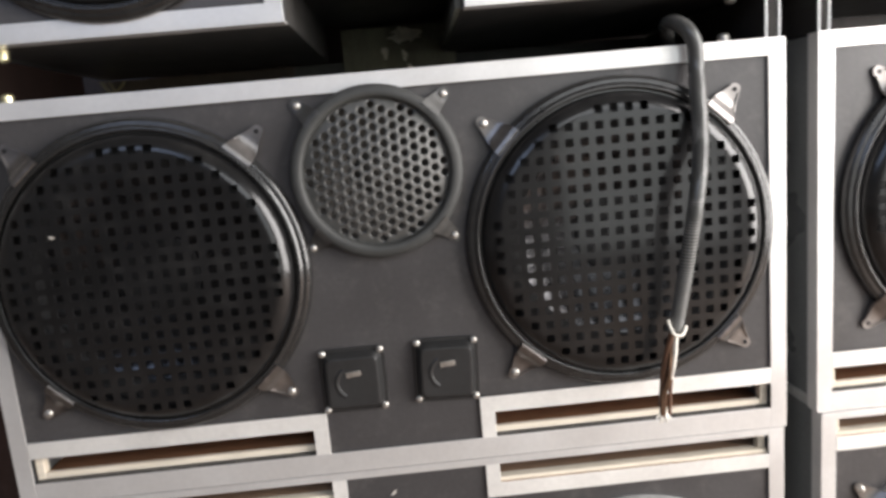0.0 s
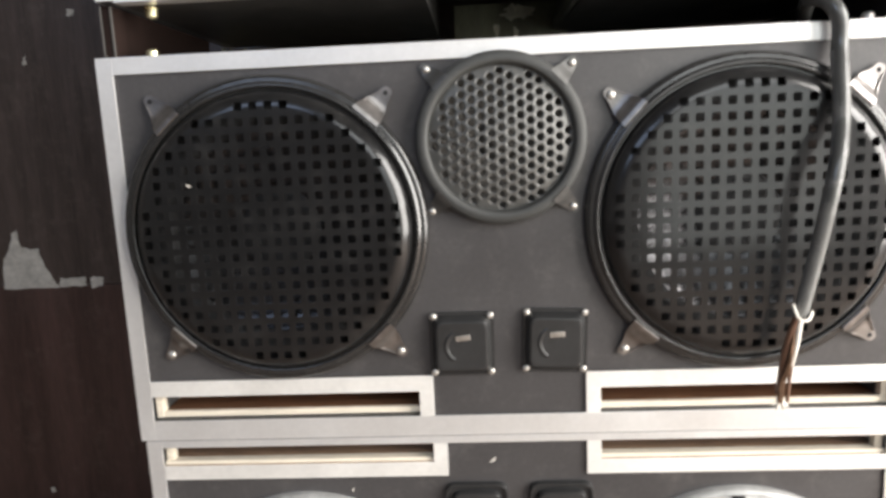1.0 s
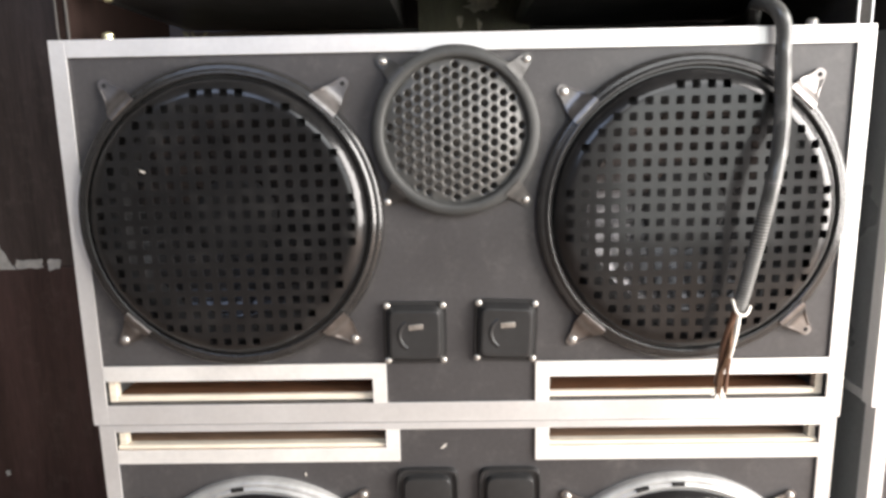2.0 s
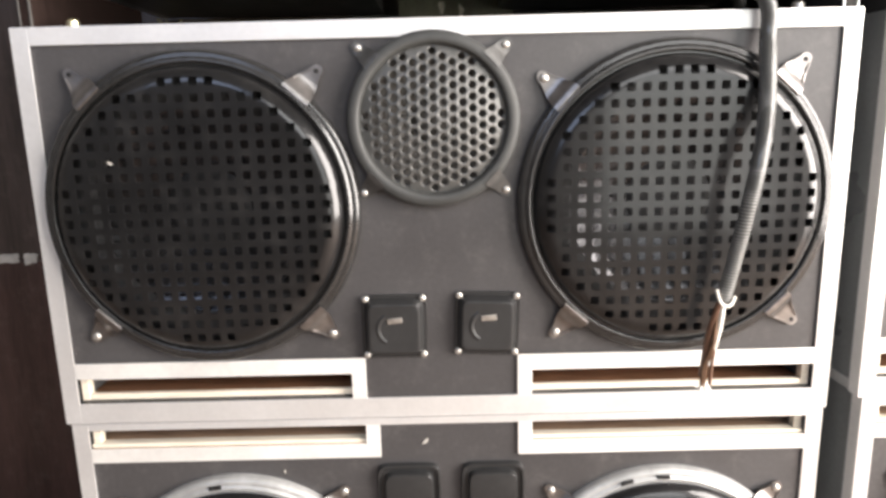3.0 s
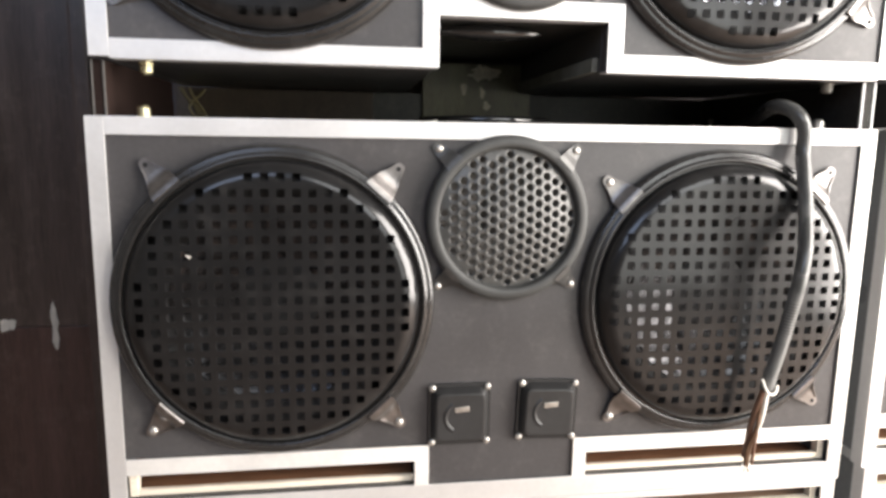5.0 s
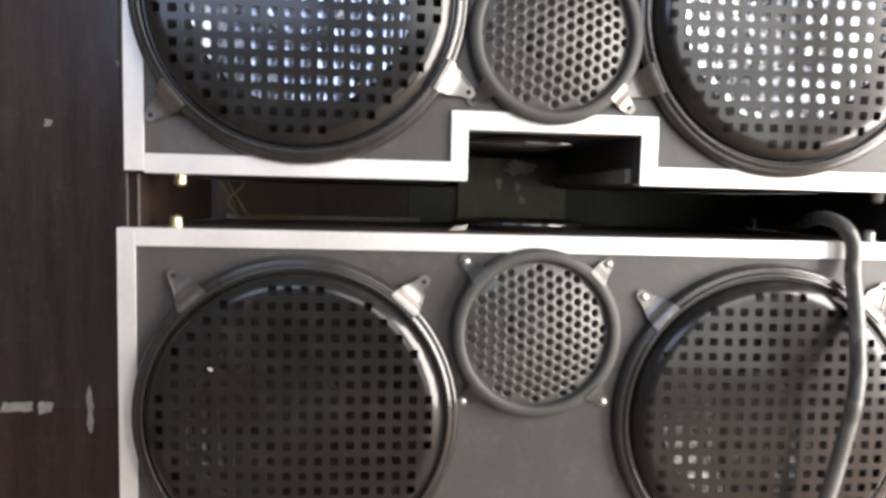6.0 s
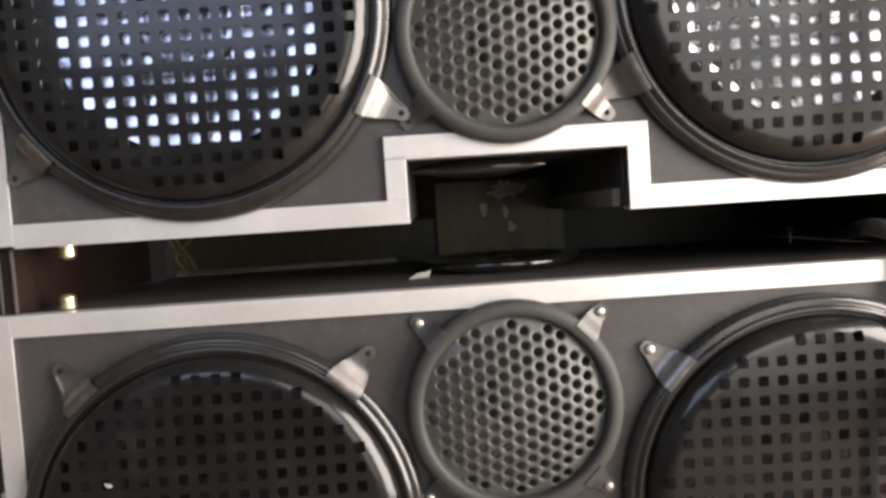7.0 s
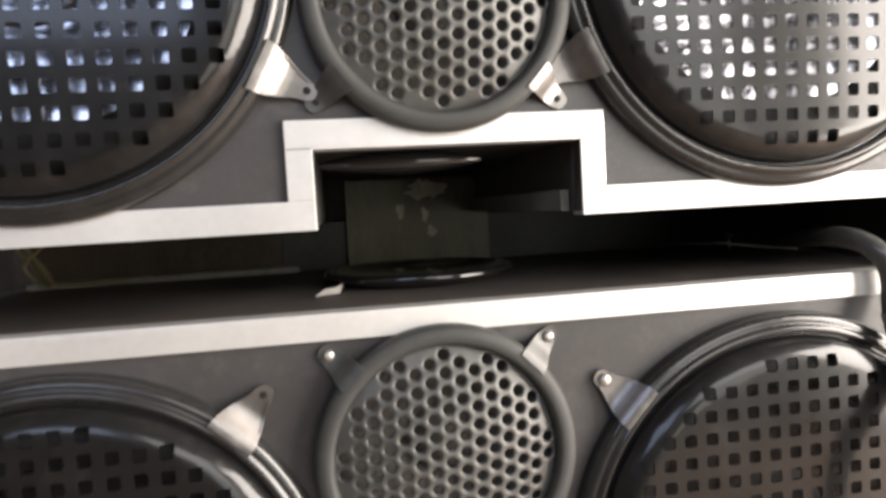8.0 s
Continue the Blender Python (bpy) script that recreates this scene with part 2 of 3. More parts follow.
def tube(points, radius, name, mat, parent=None, resolution=5, label="", taper=1.0):
    """A bent round cable as a mesh swept along a smooth line."""
    c = bpy.data.curves.new(name, "CURVE")
    c.dimensions, c.bevel_depth, c.bevel_resolution, c.resolution_u, c.use_fill_caps = "3D", radius, resolution, 10, True
    s = c.splines.new("NURBS")
    s.points.add(len(points) - 1)
    for q, p in zip(s.points, points):
        q.co = (*p, 1)
    for i, q in enumerate(s.points):
        q.radius = 1.0 + (taper - 1.0) * max(0.0, (2.0 * i / (len(points) - 1) - 1.0))
    s.use_endpoint_u, s.order_u = True, 3
    tmp = bpy.data.objects.new(name, c)
    scene.collection.objects.link(tmp)
    me = bpy.data.meshes.new_from_object(tmp.evaluated_get(bpy.context.evaluated_depsgraph_get()))
    bpy.data.objects.remove(tmp)
    me.materials.clear()
    me.materials.append(mat)
    for f in me.polygons:
        f.use_smooth = True
    ob = new(name, me)
    if parent is not None:
        ob.parent = parent
    if label:
        tagged(ob, label)
    return ob


# ---- loudspeaker pieces, each mesh built once ----
PITCH, GAP = 0.0128, 0.0036


def woofer_mesh():
    """Pressed steel sheet with square holes in rows: nearly flat, with a rounded shoulder down to the rim."""
    bm = bmesh.new()
    reach, bend = 0.1222, 0.1082

    def y(x, z):
        r = min(math.hypot(x, z), reach)
        h = 0.0205 + 0.0022 * (1 - (r / reach) ** 2)
        if r > bend:
            h -= 0.95 * (r - bend) ** 2 / (2 * 0.0123)
            if r > 0.1205:
                h -= 1.8 * (r - 0.1205)
        return -h

    def v(x, z, back=0.0):
        r = math.hypot(x, z)
        if r > reach:
            x, z = x * reach / r, z * reach / r
        return bm.verts.new((x, y(x, z) + back, z))
    h, g = PITCH / 2, GAP

    def eased(m, n):
        """Rounds off the corners of a hole."""
        k = 0.91 if abs(abs(m) - g) < 1e-7 and abs(abs(n) - g) < 1e-7 else 1.0
        return m * k, n * k
    cuts = (-h, -(h + g) / 2, -g, -g / 3, g / 3, g, (h + g) / 2, h)
    for i in range(-10, 10):
        for k in range(-10, 10):
            cx, cz = (i + 0.5) * PITCH, (k + 0.5) * PITCH
            holed = math.hypot(cx, cz) < 8.8 * PITCH
            for a in range(7):
                for b in range(7):
                    if holed and 2 <= a <= 4 and 2 <= b <= 4:
                        continue
                    q = [(cx + m, cz + n) for m, n in (eased(cuts[a + i1], cuts[b + k1]) for i1, k1 in ((0, 0), (1, 0), (1, 1), (0, 1)))]
                    if min(math.hypot(*p) for p in q) < reach:
                        bm.faces.new([v(*p) for p in q])
            if holed:
                ring = [(-g, -g), (-g / 3, -g), (g / 3, -g), (g, -g), (g, -g / 3), (g, g / 3), (g, g), (g / 3, g), (-g / 3, g), (-g, g), (-g, g / 3), (-g, -g / 3)]
                for a in range(12):
                    p, q = [(cx + m, cz + n) for m, n in (eased(*ring[a]), eased(*ring[(a + 1) % 12]))]
                    bm.faces.new((v(*p), v(*q), v(*q, 0.0014), v(*p, 0.0014)))
    bmesh.ops.remove_doubles(bm, verts=bm.verts, dist=1e-6)
    bmesh.ops.dissolve_degenerate(bm, edges=bm.edges, dist=1e-6)
    bmesh.ops.recalc_face_normals(bm, faces=bm.faces)
    for f in bm.faces:
        f.smooth = True
    for e in bm.edges:
        if len(e.link_faces) == 2 and e.calc_face_angle(0) > radians(50):
            e.smooth = False
    return mesh_of("mesh", bm, MESH_BLACK)


def perforated_mesh():
    """Domed sheet with round holes in a staggered pattern."""
    bm = bmesh.new()
    p, hole, reach = 0.0094, 0.0030, 0.0615

    def v(x, z, back=0.0):
        r = math.hypot(x, z)
        if r > reach:
            x, z, r = x * reach / r, z * reach / r, reach
        return bm.verts.new((x, -(0.0060 + 0.0130 * (1 - (r / reach) ** 2)) + back, z))
    for i in range(-9, 10):
        for k in range(-9, 10):
            cx, cz = i * p * math.sqrt(3) / 2, (k + (i % 2) / 2) * p
            if math.hypot(cx, cz) > reach + p * 0.4:
                continue
            hexa = []
            for a in range(6):
                ang = math.pi / 3 * a
                c0 = (cx + p / math.sqrt(3) * math.cos(ang), cz + p / math.sqrt(3) * math.sin(ang))
                ang2 = ang + math.pi / 3
                c1 = (cx + p / math.sqrt(3) * math.cos(ang2), cz + p / math.sqrt(3) * math.sin(ang2))
                hexa += [c0, ((c0[0] + c1[0]) / 2, (c0[1] + c1[1]) / 2)]
            if math.hypot(cx, cz) < reach - 0.0035:
                rings = [[(cx + r * math.cos(math.pi / 6 * a), cz + r * math.sin(math.pi / 6 * a)) for a in range(12)] for r in (hole + 0.0009, hole)]
                for a in range(12):
                    b = (a + 1) % 12
                    bm.faces.new((v(*hexa[a]), v(*hexa[b]), v(*rings[0][b]), v(*rings[0][a])))
                    bm.faces.new((v(*rings[0][a]), v(*rings[0][b]), v(*rings[1][b], 0.0008), v(*rings[1][a], 0.0008)))
                    bm.faces.new((v(*rings[1][a], 0.0008), v(*rings[1][b], 0.0008), v(*rings[1][b], 0.0022), v(*rings[1][a], 0.0022)))
            else:
                bm.faces.new([v(*q) for q in hexa])
    bmesh.ops.remove_doubles(bm, verts=bm.verts, dist=1e-6)
    return mesh_of("perforated_dome", finish(bm, 55), MESH_GREY)


def clip_mesh():
    """Bent steel tab: a narrow foot on the board, a ramp widening up to the rim and a strap bent over its crest. The rim lies towards -x."""
    bm = bmesh.new()
    line = [(0.0240, 0.0034, 0.0016), (0.0232, 0.0034, 0.0032), (0.0212, 0.0034, 0.0046), (0.0180, 0.0035, 0.0054), (0.0145, 0.0036, 0.0063),
            (0.0105, 0.0038, 0.0080), (0.0065, 0.0043, 0.0098), (0.0030, 0.0062, 0.0112), (-0.0005, 0.0098, 0.0124), (-0.0028, 0.0119, 0.0131), (-0.0052, 0.0131, 0.0133),
            (-0.0080, 0.0135, 0.0133), (-0.0092, 0.0124, 0.0132)]
    rows = [[bm.verts.new(p) for p in ((x, -h, -w), (x, -h, w), (x, 0.0012 - h, w), (x, 0.0012 - h, -w))] for x, h, w in line]
    for a, b in zip(rows, rows[1:]):
        for k in range(4):
            bm.faces.new((a[k], a[(k + 1) % 4], b[(k + 1) % 4], b[k]))
    bm.faces.new(rows[0]), bm.faces.new(rows[-1][::-1])
    # the edges of the foot, turned up
    for side in (-1, 1):
        lip = [[bm.verts.new((x, y, side * z)) for y, z in ((0.0004 - h, w), (0.0004 - h, w - 0.0009), (-h - 0.0016, w - 0.0009), (-h - 0.0016, w))] for x, h, w in line[3:8]]
        for a, b in zip(lip, lip[1:]):
            for k in range(4):
                bm.faces.new((a[k], a[(k + 1) % 4], b[(k + 1) % 4], b[k]))
        bm.faces.new(lip[0]), bm.faces.new(lip[-1][::-1])
    return mesh_of("clip", finish(bm, 35), ZINC)


def screw_mesh(r, h, mat):
    bm = turned([(0, h * 1.0), (r * 0.55, h * 0.92), (r * 0.9, h * 0.55), (r, 0.0)], 14)
    bm2 = finish(bm, 50)
    block(bm2, -r * 0.6, r * 0.6, -h * 1.03, -h * 0.8, -r * 0.1, r * 0.1)
    return mesh_of("screw", bm2, mat)


WOOFER_GRILLE = woofer_mesh()
DOME = perforated_mesh()
CLIP = clip_mesh()
SCREW_MESH = screw_mesh(0.0040, 0.0026, SCREW)
SMALL_SCREW = screw_mesh(0.0034, 0.0022, SCREW)
HOLE_MESH = mesh_of("screw_hole", turned([(0, 0.0002), (0.0021, 0.0)], 12), HOLE)
RIM = mesh_of("rim", finish(turned([(0.1362, 0.0), (0.1362, 0.0045), (0.1355, 0.0070), (0.1341, 0.0088), (0.1323, 0.0098), (0.1307, 0.0100), (0.1297, 0.0099), (0.1289, 0.0106), (0.1277, 0.0117), (0.1265, 0.0121), (0.1254, 0.0119), (0.1247, 0.0111), (0.1243, 0.0100), (0.1240, 0.0078), (0.1226, 0.0078), (0.1219, 0.0094), (0.1204, 0.0098)], 112), 60), GLOSS_BLACK)
bowl = [(0.118, 0.001), (0.112, 0.0065), (0.104, 0.0085), (0.096, 0.0065), (0.090, 0.0020)]
SURROUND = mesh_of("surround", finish(turned(bowl, 72), 60), DARK_CONE)


def cone_mesh(depth, crease):
    """A shallow dish, faintly creased like beaten foil."""
    bm = turned([(r, 0.002 + (h - 0.002) * depth) for r, h in [(0.0900, 0.0020), (0.082, 0.0004), (0.070, -0.0016), (0.058, -0.0032), (0.046, -0.0045), (0.036, -0.0053)]], 96)
    for w in bm.verts:
        w.co.y += crease * (noise.noise(Vector((w.co.x * 52, 0.0, w.co.z * 52))) + 0.16 * noise.noise(Vector((w.co.x * 260, 3.0, w.co.z * 260))))
    return mesh_of("cone", finish(bm, 40), CONE)


WOOFER_CONE = cone_mesh(1.0, 0.0010)
CHARCOAL_CONE = cone_mesh(2.0, 0.0006)
CHARCOAL_CONE.materials[0] = CHARCOAL
GREY_RIM = RIM.copy()
GREY_RIM.materials[0] = GREY_METAL
WOOFER_CAP = mesh_of("dust_cap", finish(turned([(0.037, -0.0052), (0.034, -0.0042), (0.026, -0.0048), (0.014, -0.0055), (0, -0.0058)], 48), 50), CAP)
CHARCOAL_CAP = mesh_of("dust_cap", finish(turned([(0.037, -0.0124), (0.034, -0.0112), (0.026, -0.0122), (0.014, -0.0132), (0, -0.0136)], 48), 50), CAP)
CHARCOAL_CAP.materials[0] = DARK_CONE
MID_RING = mesh_of("ring", finish(turned([(0.0730, 0.0), (0.0730, 0.0080), (0.0722, 0.0104), (0.0704, 0.0118), (0.0675, 0.0126), (0.0645, 0.0126), (0.0628, 0.0116), (0.0616, 0.0085), (0.0612, 0.0)], 80), 60), RING_PLASTIC)
MID_CONE = mesh_of("cone", finish(turned([(0.060, -0.002), (0.045, -0.012), (0.02, -0.024), (0.016, -0.018), (0, -0.013)], 48), 40), MID_PAPER)


def midrange_tab():
    """Steel lug: a flat screwed end and a broad ramp up on to the ring."""
    bm = bmesh.new()
    line = [(0.0207, 0.0022, 0.0018), (0.0196, 0.0022, 0.0038), (0.0160, 0.0023, 0.0052), (0.0115, 0.0028, 0.0058), (0.0060, 0.0070, 0.0070),
            (0.0024, 0.0108, 0.0079), (-0.0004, 0.0126, 0.0084), (-0.0030, 0.0134, 0.0084)]
    rows = [[bm.verts.new(p) for p in ((x, -h, -w), (x, -h, w), (x, 0.0011 - h, w), (x, 0.0011 - h, -w))] for x, h, w in line]
    for a, b in zip(rows, rows[1:]):
        for k in range(4):
            bm.faces.new((a[k], a[(k + 1) % 4], b[(k + 1) % 4], b[k]))
    bm.faces.new(rows[0]), bm.faces.new(rows[-1][::-1])
    return mesh_of("tab", finish(bm, 35), DULL_STEEL)


TAB = midrange_tab()
BRIGHT_TAB = TAB.copy()
BRIGHT_TAB.materials[0] = ZINC


def squircle(half, n, count=48):
    return [(math.copysign(abs(math.cos(a)) ** (2 / n), math.cos(a)) * half, math.copysign(abs(math.sin(a)) ** (2 / n), math.sin(a)) * half) for a in (2 * math.pi * i / count for i in range(count))]


def lofted(levels, bm=None):
    """Rounded squares of (half width, roundness, height), joined one to the next and closed on top."""
    bm = bm or bmesh.new()
    rows = [[bm.verts.new((x, -h, z)) for x, z in squircle(w, n)] for w, n, h in levels]
    for a, b in zip(rows, rows[1:]):
        for i in range(len(a)):
            j = (i + 1) % len(a)
            bm.faces.new((a[i], a[j], b[j], b[i]))
    bm.faces.new(rows[-1])
    return bm


TW_PLATE = mesh_of("plate", finish(lofted([(0.0292, 10, 0.0), (0.0292, 10, 0.0026), (0.0287, 10, 0.0032), (0.0272, 10, 0.0032)]), 30), PLASTIC)
TW_BODY = mesh_of("body", finish(lofted([(0.0268, 7, 0.0028), (0.0264, 7, 0.0044), (0.0229, 9, 0.0108), (0.0224, 9, 0.0114), (0.0216, 9, 0.0117), (0.0200, 8, 0.0116)]), 26), PLASTIC)


def arc_ridge():
    bm = bmesh.new()
    for i in range(12):
        a0, a1 = radians(120 + i * 10), radians(130 + i * 10)
        for r0, r1, h0, h1 in ((0.0118, 0.0136, 0.0114, 0.0126), (0.0136, 0.0150, 0.0126, 0.0126), (0.0150, 0.0166, 0.0126, 0.0114)):
            bm.faces.new([bm.verts.new((r * math.cos(a), -h, r * math.sin(a))) for r, a, h in ((r0, a0, h0), (r1, a0, h1), (r1, a1, h1), (r0, a1, h0))])
    return mesh_of("curved_ridge", finish(bm, 50), PLASTIC)


TW_ARC = arc_ridge()
TW_LABEL = mesh_of("silver_plate", box(-0.0066, 0.0066, -0.0136, -0.0120, -0.0025, 0.0025, 0.0006), SCREW)


def woofer(cabinet, x, z, clips, look_of="silver"):
    """clips: (angle in degrees, whether a screw sits in the tab)."""
    grey = look_of == "grey"
    w = part("woofer", GREY_RIM if grey else RIM, None, cabinet, "round grey metal woofer rim with a square-hole mesh" if grey else "round black gloss steel grille rim with a square-hole mesh", pose(x, 0, z))
    part("mesh", WOOFER_GRILLE, None, w, "black square-hole steel mesh")
    silver = look_of == "silver"
    part("cone", WOOFER_CONE if silver else CHARCOAL_CONE, None, w, "silver cone behind the mesh" if silver else "dark grey cone behind the mesh")
    part("dust_cap", WOOFER_CAP if silver else CHARCOAL_CAP, None, w)
    part("surround", SURROUND, None, w, "black rubber surround")
    for a, screwed in clips:
        turn = pose(0, 0, 0, 0, -a, 0) @ pose(0.1368, 0, 0)
        part("clip", CLIP, None, w, "zinc-plated bent steel clip", turn)
        if screwed:
            part("screw", SCREW_MESH, None, w, "", turn @ pose(0.0178, -0.0036, 0, 0, 30, 0))
        else:
            part("screw_hole", HOLE_MESH, None, w, "", turn @ pose(0.0187, -0.0037, 0))
    return w


def midrange(cabinet, x, z, angles=(44.5, 135.5, 224.5, 315.5), shadowed=()):
    m = part("midrange", MID_RING, None, cabinet, "round matt black ring over a perforated grey dome", pose(x, 0, z))
    part("perforated_dome", DOME, None, m, "grey perforated steel dome with round holes")
    part("cone", MID_CONE, None, m)
    for a in angles:
        turn = pose(0, 0, 0, 0, -a, 0) @ pose(0.0710, 0, 0)
        part("tab", BRIGHT_TAB if a == 319 else TAB, None, m, "bare zinc-plated lug" if a == 319 else "", turn)
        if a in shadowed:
            part("screw_hole", HOLE_MESH, None, m, "", turn @ pose(0.0150, -0.0025, 0))
        else:
            part("screw", SMALL_SCREW, None, m, "", turn @ pose(0.0150, -0.0024, 0, 0, 20 + a, 0))
    return m


TW_TRAY = mesh_of("plate", finish(lofted([(0.0300, 7, 0.0), (0.0300, 7, 0.0045), (0.0292, 7, 0.0062), (0.0276, 7, 0.0062), (0.0266, 7, 0.0040), (0.0232, 6, 0.0036), (0.0228, 6, 0.0085), (0.0218, 6, 0.0102), (0.0195, 5, 0.0106)]), 30), PLASTIC)


def framed_tweeter(cabinet, x, z, tilt=0):
    return part("tweeter", TW_TRAY, None, cabinet, "small square black plastic tweeter with a raised frame", pose(x, 0, z, 0, tilt, 0))


def tweeter(cabinet, x, z, tilt=0):
    t = part("tweeter", TW_PLATE, None, cabinet, "small square black plastic tweeter with four screws", pose(x, 0, z, 0, tilt, 0))
    part("body", TW_BODY, None, t)
    part("curved_ridge", TW_ARC, None, t)
    part("silver_plate", TW_LABEL, None, t, "small silver rectangular plate", pose(0.001, 0.0012, 0.0085, 3, -6, 0))
    for i, (a, b) in enumerate(((-1, -1), (-1, 1), (1, -1), (1, 1))):
        part("screw", SMALL_SCREW, None, t, "", pose(a * 0.0256, -0.0040, b * 0.0260, 0, 17 + 40 * i, 0))
    return t


def angle_strip(x0, x1, z0, z1, side, wide=0.0132, thick=0.0016, past=0.0):
    """Aluminium angle along one edge of the front: a flat face in front and a flange folded back over the carcass."""
    bm = bmesh.new()
    block(bm, x0, x1, -thick - 0.0012, -0.0012, z0, z1, 0.0005)
    e = 0.0004
    if side == "left":
        block(bm, x0 - thick, x0 + e, -thick - 0.0012, wide, z0, z1, 0.0004)
    if side == "right":
        block(bm, x1 - e, x1 + thick, -thick - 0.0012, wide, z0, z1, 0.0004)
    if side == "top":
        block(bm, x0 - past, x1 + past, -thick - 0.0012, wide, z1 - e, z1 + thick, 0.0004)
    if side == "bottom":
        block(bm, x0 - past, x1 + past, -thick - 0.0012, wide, z0 - thick, z0 + e, 0.0004)
    return bm


def panels(cab, named):
    for name, dims in named:
        part(name, box(*dims, 0.0004), SIDE_BOARD if name == "side_panel" else TOP_BOARD if name == "top_panel" else CARCASS, cab, "slate laminated board, lightened for the light between the stacks" if name == "side_panel" else "")


def carcass(cab, x0, x1, z0, z1, y0=0.0125, y1=0.30, t=0.012):
    panels(cab, (("side_panel", (x0, x0 + t, y0, y1, z0, z1)), ("side_panel", (x1 - t, x1, y0, y1, z0, z1)),
                 ("bottom_panel", (x0 + t, x1 - t, y0, y1, z0, z0 + t)), ("top_panel", (x0 + t, x1 - t, y0, y1, z1 - t, z1)),
                 ("back_panel", (x0 + t, x1 - t, y1 - t, y1, z0 + t, z1 - t))))


def ported_cabinet(label, wide, high, lip, opening, bar, column, woofers, mid, tweeters, look_of="charcoal"):
    """A two-woofer cabinet with a slot port at each lower corner. Heights count from its bottom edge.
    lip: bottom strip; opening: the slot's top; bar: top of the strip above it; column: the board between the slots."""
    cab = new("speaker_cabinet")
    tagged(cab, label, "loudspeaker", "stacked loudspeakers")
    x, t = wide / 2, 0.0132
    carcass(cab, -x, x, 0, high)
    c0, c1 = column
    (lx, lz), (rx, rz) = woofers[0][:2], woofers[1][:2]
    bm = bmesh.new()
    holed_plate(bm, -x, c0, bar, high, lx, lz, 0.118, 0.0, 0.012)
    holed_plate(bm, c1, x, bar, high, rx, rz, 0.118, 0.0, 0.012)
    holed_plate(bm, c0, c1, bar, high, mid[0], mid[1], 0.0585, 0.0, 0.012)
    block(bm, c0, c1, 0.0, 0.012, 0.0, bar)
    part("baffle", finish(bm), LAMINATE, cab, "charcoal laminate front board")
    for side, dims in (("left", (-x, -x + t, 0, high)), ("right", (x - t, x, 0, high)), ("top", (-x + t, x - t, high - t, high)), ("bottom", (-x + t, x - t, 0, lip))):
        part("trim", angle_strip(*dims, side, past=t + 0.0014), ALUMINIUM, cab, "bright aluminium angle edging")
    for s in (-1, 1):
        a, b = (-x + t, c0) if s < 0 else (c1, x - t)
        inner = (b - t, b) if s < 0 else (a, a + t)
        port = part("port_frame", box(a, b, -0.0030, -0.0012, opening, bar, 0.0005), WHITE_BAR, cab, "white-edged slot port with raw wood inside")
        part("upright", box(inner[0], inner[1], -0.0030, -0.0012, lip, opening, 0.0005), WHITE_BAR, port)
        i0, i1 = (a, b - t) if s < 0 else (a + t, b)
        part("floor", box(i0, i1, 0.0185, 0.10, lip - 0.004, lip + 0.001), RAW_WOOD, port)
        # shade at the slot's mouth, put in as a strip of the black material
        part("shaded_floor_strip", box(i0, i1, 0.001, 0.0180, lip - 0.004, lip + 0.0007), CARCASS, port, "front strip of the slot floor, dark for the shade there")
        part("roof", box(i0, i1, 0.001, 0.10, opening - 0.0015, opening + 0.004), RAW_WOOD if lip > 0.01 else SAWN_WOOD, port)
        if lip < 0.01:
            part("lip_board", box(i0, i1, 0.0004, 0.011, opening - 0.0035, opening + 0.0002, 0.0008), PALE_WOOD, port, "pale raw wood lip")
        part("back", box(i0, i1, 0.10, 0.106, lip - 0.004, opening + 0.004), RAW_WOOD, port)
        end = (a, a + 0.007) if s < 0 else (b - 0.007, b)
        part("end_block", box(end[0], end[1], 0.004, 0.013, lip + 0.001, opening - 0.0015, 0.0006), PALE_WOOD, port, "pale raw wood block")
        if lip > 0.01:
            part("batten", box(i0 + 0.007 * (s < 0), i1 - 0.007 * (s > 0), 0.0045, 0.0095, lip + 0.0012, lip + 0.0068, 0.0006), PALE_WOOD, port, "pale raw wood lip")
    for wx, wz, clips in woofers:
        woofer(cab, wx, wz, clips, look_of)
    midrange(cab, *mid)
    for tx, tz, *tilt in tweeters:
        (framed_tweeter if look_of == "grey" else tweeter)(cab, tx, tz, *tilt)
    return cab


